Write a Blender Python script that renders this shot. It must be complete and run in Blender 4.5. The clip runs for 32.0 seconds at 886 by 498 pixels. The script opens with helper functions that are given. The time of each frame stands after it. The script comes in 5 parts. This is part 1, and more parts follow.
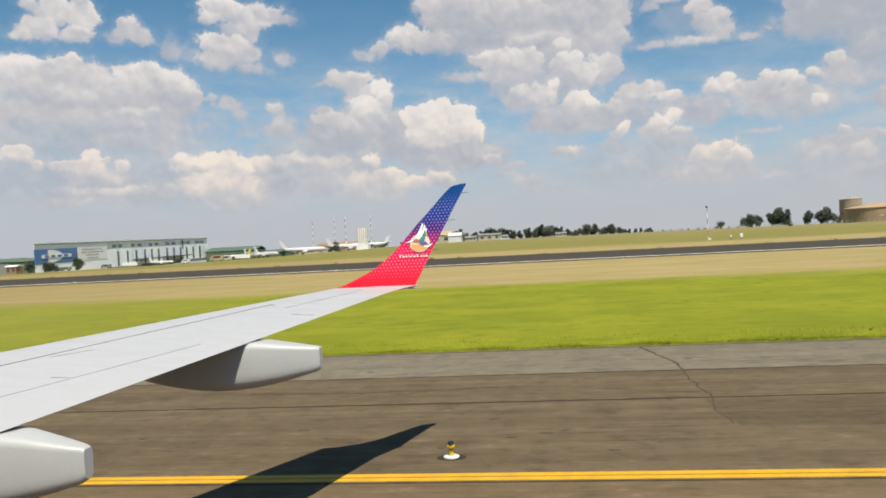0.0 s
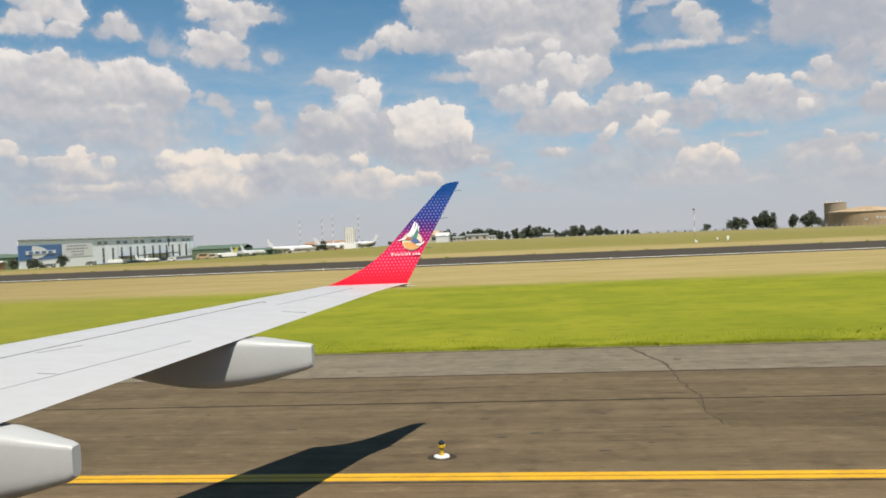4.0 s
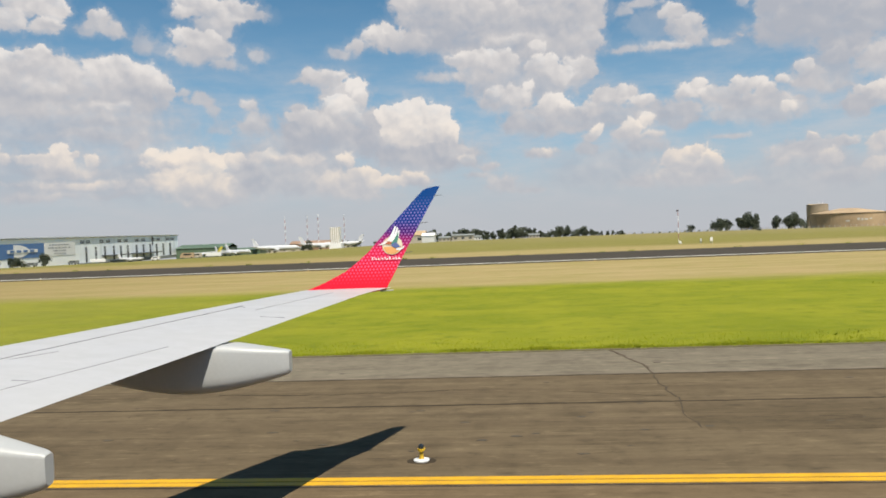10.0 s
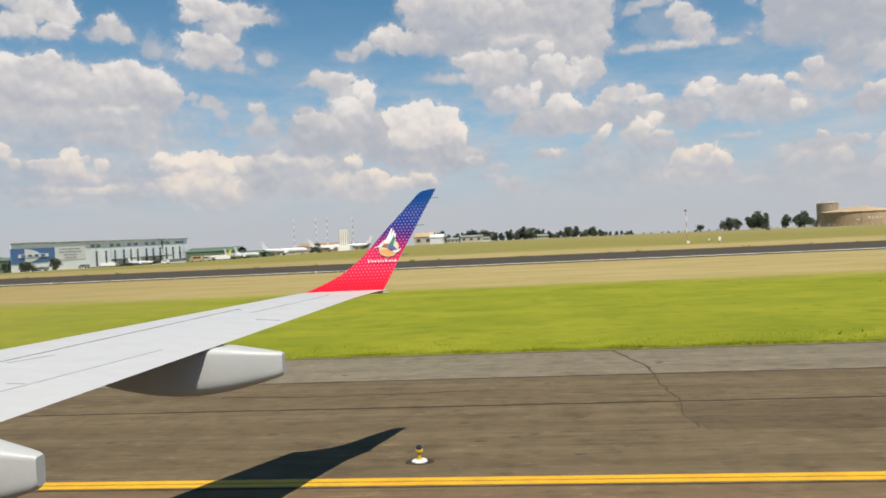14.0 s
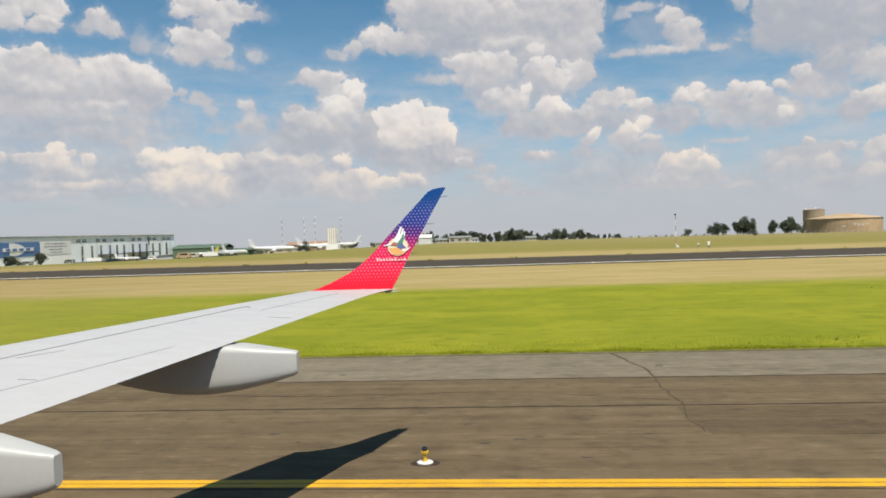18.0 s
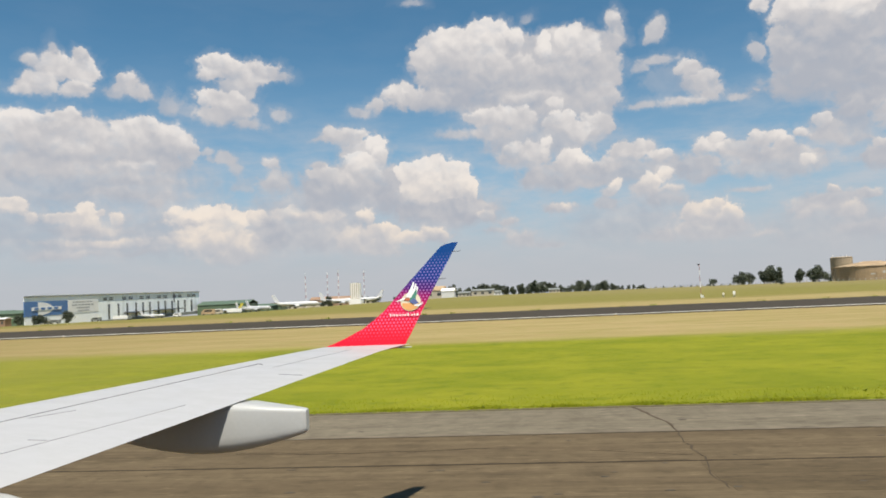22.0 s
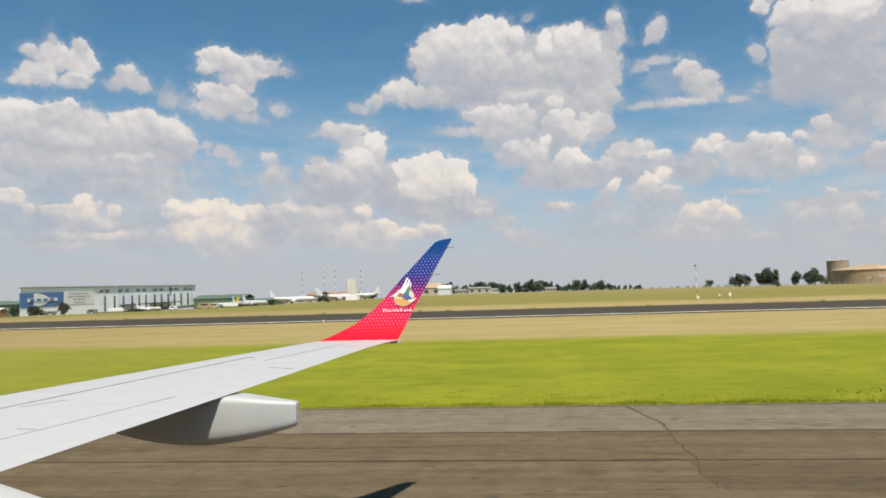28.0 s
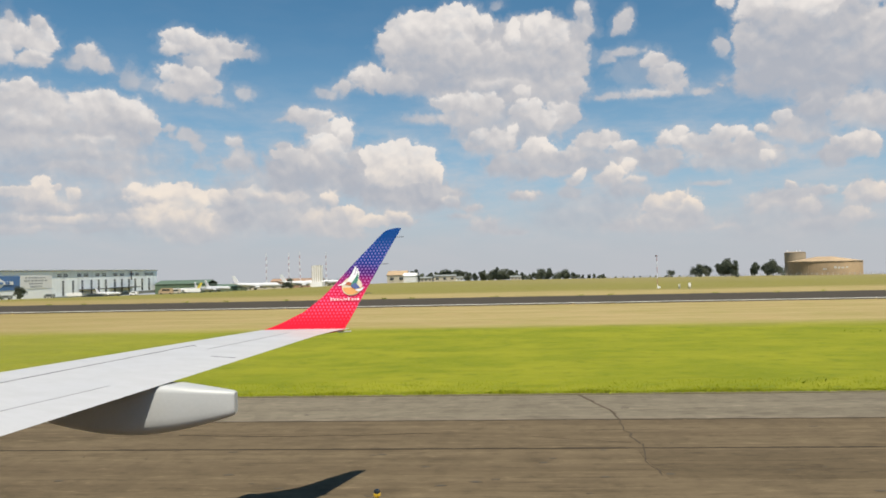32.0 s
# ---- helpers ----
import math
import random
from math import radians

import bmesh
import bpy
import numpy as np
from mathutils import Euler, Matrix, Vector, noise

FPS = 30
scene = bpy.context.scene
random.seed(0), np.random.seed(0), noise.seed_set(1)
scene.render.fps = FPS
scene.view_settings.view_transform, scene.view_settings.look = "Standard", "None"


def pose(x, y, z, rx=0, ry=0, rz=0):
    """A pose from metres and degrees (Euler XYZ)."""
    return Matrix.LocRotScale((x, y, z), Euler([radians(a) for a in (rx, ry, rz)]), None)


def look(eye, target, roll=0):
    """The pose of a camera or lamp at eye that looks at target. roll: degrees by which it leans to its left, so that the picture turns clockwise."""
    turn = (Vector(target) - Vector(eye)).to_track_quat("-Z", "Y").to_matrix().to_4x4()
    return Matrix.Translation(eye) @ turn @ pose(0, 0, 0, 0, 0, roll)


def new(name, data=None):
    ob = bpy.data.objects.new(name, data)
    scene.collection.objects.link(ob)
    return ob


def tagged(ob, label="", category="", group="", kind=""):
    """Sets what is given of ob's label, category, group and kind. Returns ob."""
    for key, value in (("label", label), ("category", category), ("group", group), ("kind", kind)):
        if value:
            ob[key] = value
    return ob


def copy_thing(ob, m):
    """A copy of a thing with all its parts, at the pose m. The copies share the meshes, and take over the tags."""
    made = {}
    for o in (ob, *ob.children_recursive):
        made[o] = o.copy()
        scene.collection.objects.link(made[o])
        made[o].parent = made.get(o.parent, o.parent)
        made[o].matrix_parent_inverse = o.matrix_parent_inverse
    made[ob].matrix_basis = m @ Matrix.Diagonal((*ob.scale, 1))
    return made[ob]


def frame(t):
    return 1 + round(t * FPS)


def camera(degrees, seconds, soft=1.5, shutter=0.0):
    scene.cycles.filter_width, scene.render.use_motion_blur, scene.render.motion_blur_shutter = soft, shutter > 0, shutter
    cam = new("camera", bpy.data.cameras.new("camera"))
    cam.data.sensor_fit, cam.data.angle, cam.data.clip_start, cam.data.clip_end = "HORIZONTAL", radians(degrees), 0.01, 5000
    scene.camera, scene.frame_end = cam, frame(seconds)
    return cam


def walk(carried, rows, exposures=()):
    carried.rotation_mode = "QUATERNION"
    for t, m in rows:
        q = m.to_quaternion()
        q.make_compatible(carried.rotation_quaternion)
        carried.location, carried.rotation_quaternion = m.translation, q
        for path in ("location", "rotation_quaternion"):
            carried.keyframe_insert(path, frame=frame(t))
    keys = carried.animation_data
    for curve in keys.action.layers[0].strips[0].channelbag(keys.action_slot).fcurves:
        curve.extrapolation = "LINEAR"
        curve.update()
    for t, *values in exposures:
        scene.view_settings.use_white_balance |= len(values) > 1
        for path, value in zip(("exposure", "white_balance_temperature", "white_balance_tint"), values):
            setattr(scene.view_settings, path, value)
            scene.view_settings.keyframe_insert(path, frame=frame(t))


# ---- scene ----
cam = camera(60.10, 32.0, soft=1.75)
PATH = [
    (0.0, (-0.040, -0.057, 3.864), (-2.620, 19.770, 3.371), -3.052),
    (0.5, (-0.047, -0.018, 3.835), (-2.625, 19.811, 3.400), -3.401),
    (1.0, (-0.076, -0.004, 3.843), (-2.602, 19.832, 3.440), -3.260),
    (1.5, (-0.117, 0.011, 3.833), (-2.562, 19.857, 3.437), -3.100),
    (2.0, (-0.144, 0.020, 3.826), (-2.497, 19.878, 3.433), -2.939),
    (2.5, (-0.147, 0.021, 3.836), (-2.431, 19.886, 3.429), -2.835),
    (4.5, (-0.111, 0.014, 3.837), (-2.385, 19.876, 3.260), -2.460),
    (5.0, (-0.072, -0.009, 3.852), (-2.385, 19.845, 3.184), -2.427),
    (5.5, (-0.041, -0.031, 3.883), (-2.432, 19.810, 3.087), -2.311),
    (6.0, (-0.033, -0.035, 3.899), (-2.512, 19.785, 2.887), -2.187),
    (6.5, (-0.016, -0.039, 3.894), (-2.550, 19.764, 2.705), -2.192),
    (7.0, (-0.003, -0.049, 3.895), (-2.529, 19.751, 2.631), -1.972),
    (7.5, (-0.005, -0.056, 3.903), (-2.430, 19.761, 2.718), -2.096),
    (8.0, (-0.011, -0.033, 3.892), (-2.298, 19.812, 2.905), -2.136),
    (8.5, (-0.040, -0.017, 3.894), (-2.165, 19.856, 3.131), -2.192),
    (9.0, (-0.067, -0.003, 3.896), (-2.065, 19.888, 3.291), -2.108),
    (9.5, (-0.059, -0.002, 3.896), (-1.975, 19.899, 3.367), -2.211),
    (10.0, (-0.031, -0.017, 3.908), (-1.919, 19.887, 3.384), -2.316),
    (10.5, (0.023, -0.034, 3.915), (-1.869, 19.870, 3.388), -2.387),
    (11.0, (0.081, -0.045, 3.921), (-1.838, 19.856, 3.398), -2.554),
    (11.5, (0.111, -0.053, 3.914), (-1.860, 19.843, 3.403), -2.658),
    (12.0, (0.119, -0.062, 3.906), (-1.911, 19.828, 3.399), -2.713),
    (12.5, (0.140, -0.074, 3.900), (-1.923, 19.813, 3.403), -2.753),
    (13.0, (0.145, -0.053, 3.905), (-1.933, 19.833, 3.419), -2.480),
    (13.5, (0.178, -0.074, 3.892), (-1.927, 19.809, 3.405), -2.828),
    (14.0, (0.187, -0.079, 3.911), (-1.928, 19.803, 3.435), -2.729),
    (14.5, (0.196, -0.076, 3.912), (-1.911, 19.807, 3.433), -2.669),
    (16.5, (0.073, -0.042, 3.907), (-1.851, 19.855, 3.273), -2.388),
    (17.0, (-0.021, -0.025, 3.912), (-1.879, 19.877, 3.251), -2.091),
    (17.5, (-0.114, 0.007, 3.898), (-1.929, 19.914, 3.261), -1.860),
    (18.0, (-0.183, 0.026, 3.904), (-1.981, 19.939, 3.428), -1.841),
    (18.5, (-0.193, 0.048, 3.883), (-1.983, 19.966, 3.643), -2.053),
    (19.0, (-0.172, 0.040, 3.914), (-2.002, 19.956, 3.951), -2.300),
    (19.5, (-0.147, 0.038, 3.931), (-2.058, 19.945, 4.195), -2.369),
    (20.0, (-0.100, 0.024, 3.927), (-2.109, 19.919, 4.350), -2.542),
    (20.5, (-0.064, 0.012, 3.924), (-2.181, 19.892, 4.489), -2.757),
    (21.0, (-0.039, 0.009, 3.931), (-2.259, 19.872, 4.653), -2.745),
    (21.5, (-0.025, 0.005, 3.929), (-2.318, 19.855, 4.786), -2.683),
    (22.0, (-0.011, 0.004, 3.920), (-2.344, 19.846, 4.857), -2.623),
    (22.5, (-0.013, 0.002, 3.927), (-2.384, 19.836, 4.917), -2.564),
    (23.0, (-0.013, -0.003, 3.928), (-2.402, 19.827, 4.958), -2.605),
    (23.5, (-0.020, -0.002, 3.929), (-2.431, 19.825, 4.967), -2.572),
    (24.0, (-0.025, 0.001, 3.912), (-2.467, 19.824, 4.943), -2.544),
    (24.5, (-0.021, 0.007, 3.898), (-2.516, 19.827, 4.877), -2.506),
    (25.0, (-0.009, -0.002, 3.895), (-2.558, 19.815, 4.804), -2.443),
    (25.5, (0.017, -0.010, 3.915), (-2.564, 19.804, 4.770), -2.401),
    (27.5, (0.056, -0.010, 3.907), (-2.360, 19.827, 4.720), -1.820),
    (28.0, (0.046, -0.001, 3.899), (-2.223, 19.851, 4.763), -1.763),
    (28.5, (0.024, 0.001, 3.922), (-2.073, 19.871, 4.810), -1.443),
    (29.0, (0.020, -0.001, 3.929), (-1.936, 19.882, 4.861), -1.311),
    (29.5, (0.049, -0.010, 3.924), (-1.798, 19.881, 4.880), -1.202),
    (30.0, (0.112, -0.008, 3.921), (-1.672, 19.890, 4.862), -1.111),
    (30.5, (0.175, 0.022, 3.929), (-1.512, 19.924, 4.802), -0.843),
    (31.0, (0.250, 0.050, 3.932), (-1.371, 19.958, 4.698), -0.800),
    (32.0, (0.332, 0.020, 3.923), (-1.068, 19.958, 4.441), -1.200),
]
walk(cam, [(t, look(eye, target, roll)) for t, eye, target, roll in PATH])

# ---- light ----
SUN_WAY = Vector((1.05, -2.16, 4.62)).normalized()  # towards the sun
SUN_ELEV, SUN_AZ = math.asin(SUN_WAY.z), math.atan2(SUN_WAY.x, SUN_WAY.y)
scene.view_settings.exposure = 0.5

sun_data = bpy.data.lights.new("sun", "SUN")
sun_data.energy, sun_data.angle, sun_data.color = 5.0, radians(0.5), (1.0, 0.93, 0.80)
sun = new("sun", sun_data)
sun.matrix_world = look(SUN_WAY * 60, (0, 0, 0))


class Nodes:
    """Short hand for building a node tree."""

    def __init__(self, tree):
        self.t = tree

    def n(self, kind, **props):
        nd = self.t.nodes.new(kind)
        for k, v in props.items():
            setattr(nd, k, v)
        return nd

    def put(self, socket, v):
        if isinstance(v, bpy.types.NodeSocket):
            self.t.links.new(v, socket)
        elif v is not None:
            socket.default_value = v

    def m(self, op, a, b=None, c=None, clamp=False):
        nd = self.n("ShaderNodeMath", operation=op, use_clamp=clamp)
        for s, v in zip(nd.inputs, (a, b, c)):
            self.put(s, v)
        return nd.outputs[0]

    def v(self, op, a, b=None, c=None, scale=None):
        nd = self.n("ShaderNodeVectorMath", operation=op)
        for s, v in zip(nd.inputs, (a, b, c)):
            self.put(s, v)
        if scale is not None:
            self.put(nd.inputs["Scale"], scale)
        return nd.outputs["Value" if op in ("LENGTH", "DOT_PRODUCT") else "Vector"]

    def xyz(self, x, y, z):
        nd = self.n("ShaderNodeCombineXYZ")
        for s, v in zip(nd.inputs, (x, y, z)):
            self.put(s, v)
        return nd.outputs[0]

    def step(self, x, lo, hi, a=0.0, b=1.0):
        nd = self.n("ShaderNodeMapRange", interpolation_type="SMOOTHSTEP")
        for s, v in zip(nd.inputs, (x, lo, hi, a, b)):
            self.put(s, v)
        return nd.outputs[0]

    def mix(self, f, a, b, blend="MIX"):
        nd = self.n("ShaderNodeMix", data_type="RGBA", blend_type=blend)
        for i, v in ((0, f), (6, a), (7, b)):
            if isinstance(v, tuple) and len(v) == 3:
                v = (*v, 1.0)
            self.put(nd.inputs[i], v)
        return nd.outputs[2]

    def noise(self, vec, scale, detail=3.0, rough=0.55, out=0, warp=0.0):
        nd = self.n("ShaderNodeTexNoise")
        self.put(nd.inputs["Vector"], vec)
        for k, v in (("Scale", scale), ("Detail", detail), ("Roughness", rough), ("Distortion", warp)):
            nd.inputs[k].default_value = v
        return nd.outputs[out]


# ---- sky: blue air with fair-weather cumulus, haze towards the horizon ----
world = bpy.data.worlds.new("sky")
scene.world = world
world.use_nodes = True
world.node_tree.nodes.clear()
W = Nodes(world.node_tree)
PUFFS = []


def puff(az, el, rx, ry, top, foot, edge, cover=1.0):
    """One billow: direction and half widths in degrees, how bright its crown and its foot are, how wide its edge, how dense."""
    PUFFS.append((az, el, rx, ry, top, foot, edge, cover))


# the billows of the clouds, from the farthest to the nearest
# thin sheets behind the heaps
puff(-32.0, 7.8, 9.09, 2.10, 0.55, 0.42, 1.37, 0.75); puff(-35.1, 4.6, 5.94, 2.05, 0.32, 0.24, 1.19, 0.7); puff(-25.5, 4.1, 7.24, 2.00, 0.40, 0.28, 1.28, 0.7)
puff(-16.3, 5.3, 4.96, 2.29, 0.52, 0.42, 1.00, 0.8); puff(-16.3, 3.8, 4.53, 1.25, 0.60, 0.46, 0.73, 0.7); puff(7.1, 3.7, 4.78, 1.84, 0.40, 0.34, 1.31, 0.6)
puff(20.3, 2.6, 4.67, 1.69, 0.46, 0.38, 1.20, 0.6)
# far left heap
puff(-38.8, 11.1, 2.77, 1.77, 0.85, 0.50, 0.40); puff(-38.8, 8.8, 2.77, 1.60, 0.58, 0.42, 0.71); puff(-33.3, 10.1, 7.19, 1.94, 0.62, 0.46, 0.54)
puff(-35.3, 11.6, 2.48, 1.24, 0.90, 0.52, 0.23); puff(-36.3, 11.9, 1.30, 0.65, 0.92, 0.70, 0.20); puff(-34.5, 12.1, 1.01, 0.59, 0.95, 0.70, 0.21)
puff(-32.9, 12.1, 1.59, 0.97, 0.92, 0.60, 0.21); puff(-31.4, 11.3, 1.59, 1.28, 0.72, 0.50, 0.33); puff(-35.0, 10.3, 3.99, 0.81, 0.74, 0.50, 0.53, 0.8)
puff(-33.0, 9.1, 5.85, 0.83, 0.60, 0.50, 0.48, 0.9); puff(-27.7, 10.7, 2.76, 1.79, 0.80, 0.44, 0.25); puff(-28.7, 11.6, 1.55, 1.00, 0.92, 0.62, 0.18)
puff(-27.5, 11.9, 1.27, 0.70, 0.95, 0.70, 0.19); puff(-26.0, 11.0, 1.14, 1.18, 0.88, 0.50, 0.22); puff(-25.0, 10.3, 0.93, 1.11, 0.78, 0.42, 0.22)
puff(-26.7, 9.3, 2.27, 0.87, 0.46, 0.36, 0.50); puff(-28.7, 9.2, 2.02, 0.47, 0.76, 0.52, 0.34, 0.9); puff(-31.9, 9.7, 2.45, 0.30, 0.38, 0.36, 0.30, 0.6)
# left high heap and its torn neighbours
puff(-33.2, 15.5, 1.59, 1.09, 0.88, 0.60, 0.23); puff(-31.8, 15.5, 1.34, 1.10, 0.90, 0.60, 0.23); puff(-34.4, 14.5, 1.42, 0.94, 0.80, 0.58, 0.26)
puff(-32.2, 14.2, 1.26, 0.81, 0.76, 0.54, 0.27); puff(-35.2, 14.0, 1.20, 0.54, 0.70, 0.50, 0.29, 0.95); puff(-33.5, 16.7, 0.31, 0.57, 0.62, 0.50, 0.20, 0.8)
puff(-31.8, 16.5, 0.57, 0.58, 0.76, 0.60, 0.20); puff(-34.7, 15.9, 0.74, 0.43, 0.78, 0.60, 0.20); puff(-28.8, 14.7, 1.03, 0.87, 0.74, 0.50, 0.24)
puff(-28.0, 14.2, 0.93, 0.65, 0.68, 0.50, 0.24); puff(-29.5, 14.1, 0.95, 0.53, 0.55, 0.42, 0.30, 0.85); puff(-26.1, 13.5, 0.73, 1.05, 0.46, 0.38, 0.37, 0.65)
puff(-25.2, 13.1, 1.31, 0.55, 0.42, 0.36, 0.44, 0.45)
# second high heap
puff(-21.4, 14.7, 1.60, 1.18, 0.62, 0.50, 0.31, 0.9); puff(-20.4, 15.6, 2.11, 1.02, 0.86, 0.56, 0.25); puff(-22.4, 16.2, 1.83, 0.89, 0.90, 0.62, 0.22)
puff(-23.5, 15.7, 0.98, 0.54, 0.82, 0.60, 0.22); puff(-19.2, 16.0, 1.23, 0.67, 0.88, 0.60, 0.22); puff(-18.4, 15.5, 1.07, 0.44, 0.68, 0.50, 0.28, 0.9)
puff(-21.7, 13.2, 1.84, 1.19, 0.72, 0.46, 0.32); puff(-22.7, 14.0, 1.98, 0.94, 0.92, 0.60, 0.22); puff(-23.3, 12.7, 1.50, 0.67, 0.62, 0.46, 0.32)
puff(-20.7, 12.1, 1.37, 0.48, 0.56, 0.42, 0.35, 0.9); puff(-18.3, 12.8, 0.94, 0.56, 0.56, 0.46, 0.32, 0.8); puff(-23.7, 10.3, 0.55, 0.32, 0.62, 0.50, 0.22, 0.85)
puff(-22.5, 9.8, 1.19, 0.52, 0.64, 0.48, 0.26, 0.9); puff(-21.7, 9.2, 0.56, 0.73, 0.54, 0.42, 0.29, 0.8); puff(-21.1, 7.8, 0.80, 0.73, 0.42, 0.36, 0.46, 0.6)
puff(-18.9, 8.0, 1.38, 0.90, 0.62, 0.42, 0.36, 0.95); puff(-19.2, 9.3, 0.73, 0.57, 0.68, 0.50, 0.26, 0.95); puff(-17.8, 8.4, 0.57, 0.41, 0.52, 0.42, 0.30, 0.8)
# low left crests
puff(-28.4, 8.1, 3.32, 0.55, 0.58, 0.50, 0.44, 0.8); puff(-29.1, 7.3, 4.01, 0.47, 0.62, 0.50, 0.37, 0.8); puff(-36.2, 6.5, 1.17, 0.74, 0.86, 0.56, 0.21)
puff(-33.4, 5.7, 1.09, 0.45, 0.90, 0.60, 0.21); puff(-34.9, 5.7, 0.60, 0.52, 0.84, 0.55, 0.21); puff(-32.0, 5.3, 1.11, 0.84, 0.86, 0.45, 0.28)
puff(-31.6, 6.0, 0.88, 0.77, 1.00, 0.66, 0.18); puff(-30.7, 6.0, 0.36, 0.31, 0.86, 0.60, 0.15); puff(-29.8, 5.6, 0.51, 0.54, 0.90, 0.55, 0.19)
puff(-32.4, 4.7, 0.69, 0.53, 0.70, 0.42, 0.31, 0.9); puff(-31.3, 4.9, 2.46, 0.62, 0.60, 0.42, 0.43, 0.9); puff(-30.6, 3.9, 4.09, 0.46, 0.76, 0.55, 0.31)
puff(-33.1, 3.1, 2.25, 0.42, 0.66, 0.50, 0.33, 0.9); puff(-28.5, 3.2, 2.20, 0.35, 0.60, 0.48, 0.38, 0.8); puff(-38.6, 6.1, 1.54, 0.90, 0.80, 0.50, 0.29)
puff(-27.1, 6.8, 0.67, 0.43, 0.60, 0.45, 0.28, 0.9)
# low flat-topped bank
puff(-23.5, 4.2, 3.11, 1.30, 0.92, 0.66, 0.45); puff(-21.2, 3.5, 2.19, 1.15, 0.82, 0.60, 0.52); puff(-25.3, 4.0, 1.22, 1.04, 0.88, 0.60, 0.39)
puff(-22.4, 2.7, 2.36, 0.65, 0.66, 0.50, 0.52, 0.8); puff(-23.1, 5.5, 3.76, 1.09, 0.98, 0.70, 0.23); puff(-26.0, 6.0, 0.76, 0.56, 0.98, 0.70, 0.19)
puff(-20.3, 5.5, 0.96, 0.90, 0.88, 0.60, 0.26); puff(-24.9, 5.3, 0.85, 0.32, 0.50, 0.46, 0.26, 0.6); puff(-19.4, 4.2, 1.21, 1.40, 0.36, 0.28, 0.66, 0.8)
puff(-17.5, 5.7, 2.05, 0.75, 0.88, 0.55, 0.27); puff(-15.0, 5.4, 1.66, 0.63, 0.78, 0.50, 0.30); puff(-16.2, 6.3, 2.07, 0.42, 0.50, 0.42, 0.40, 0.7)
# middle heap with its bright dome
puff(-12.8, 7.5, 4.71, 2.09, 0.50, 0.30, 0.53); puff(-6.6, 5.6, 4.66, 1.60, 0.42, 0.26, 0.67); puff(-12.3, 10.0, 1.94, 1.08, 0.70, 0.44, 0.30)
puff(-13.9, 11.2, 1.68, 0.74, 0.78, 0.50, 0.26); puff(-14.8, 11.6, 0.63, 0.49, 0.74, 0.55, 0.20); puff(-12.9, 11.4, 1.27, 0.66, 0.84, 0.55, 0.23)
puff(-15.4, 11.0, 0.83, 0.29, 0.52, 0.45, 0.26, 0.8); puff(-11.4, 10.6, 1.02, 0.83, 0.98, 0.70, 0.20); puff(-11.1, 9.7, 0.76, 0.83, 0.94, 0.60, 0.20)
puff(-12.6, 9.3, 1.39, 0.83, 0.92, 0.55, 0.20); puff(-12.4, 8.2, 2.19, 1.17, 0.74, 0.38, 0.30); puff(-14.5, 7.9, 1.67, 1.04, 0.70, 0.38, 0.30)
puff(-15.3, 8.6, 1.08, 0.83, 0.84, 0.50, 0.20); puff(-15.7, 9.3, 0.50, 0.33, 0.64, 0.50, 0.20, 0.9); puff(-4.0, 5.6, 1.69, 0.93, 0.60, 0.34, 0.40)
puff(-7.4, 6.8, 2.63, 0.93, 0.84, 0.42, 0.30); puff(-7.1, 7.8, 2.80, 1.89, 1.00, 0.72, 0.17); puff(-5.0, 7.5, 1.06, 1.17, 1.00, 0.74, 0.17)
puff(-4.2, 7.0, 0.51, 0.76, 0.98, 0.66, 0.17); puff(-8.8, 8.5, 1.49, 0.92, 1.00, 0.80, 0.17); puff(-5.8, 8.6, 1.49, 0.92, 1.00, 0.86, 0.17)
puff(-7.7, 8.9, 1.49, 0.75, 1.00, 0.90, 0.17); puff(-3.4, 5.1, 0.93, 0.55, 0.78, 0.48, 0.24); puff(-1.7, 4.5, 0.84, 0.42, 0.78, 0.50, 0.24)
puff(-2.6, 4.0, 1.05, 0.42, 0.62, 0.45, 0.34, 0.9); puff(-0.8, 3.1, 1.50, 0.84, 0.66, 0.48, 0.47, 0.9); puff(1.4, 2.6, 1.08, 0.33, 0.52, 0.44, 0.37, 0.8)
# low middle crests
puff(-11.8, 3.0, 3.15, 0.84, 0.72, 0.52, 0.54, 0.95); puff(-13.0, 3.7, 1.76, 1.05, 0.78, 0.55, 0.37); puff(-12.1, 5.3, 0.59, 0.84, 0.96, 0.60, 0.20)
puff(-12.7, 5.5, 0.42, 0.42, 0.92, 0.66, 0.17); puff(-7.4, 3.8, 1.69, 0.68, 0.80, 0.48, 0.27); puff(-9.6, 3.7, 1.94, 0.76, 0.90, 0.56, 0.24)
puff(-11.1, 4.3, 1.31, 0.84, 0.98, 0.60, 0.20)
# great heap overhead
puff(-2.2, 15.5, 6.46, 2.89, 0.62, 0.34, 0.32); puff(3.2, 15.0, 4.23, 3.33, 0.62, 0.40, 0.32); puff(-4.5, 13.7, 5.54, 1.22, 0.44, 0.28, 0.36)
puff(0.6, 12.8, 5.03, 1.62, 0.50, 0.36, 0.45); puff(0.9, 10.4, 4.60, 1.56, 0.52, 0.38, 0.49, 0.9); puff(-7.5, 13.7, 2.14, 0.82, 0.58, 0.38, 0.29)
puff(6.7, 18.2, 0.65, 1.07, 0.74, 0.50, 0.24, 0.95); puff(7.1, 17.5, 0.56, 0.96, 0.58, 0.44, 0.24, 0.9); puff(6.4, 16.8, 1.14, 0.85, 0.60, 0.44, 0.28, 0.95)
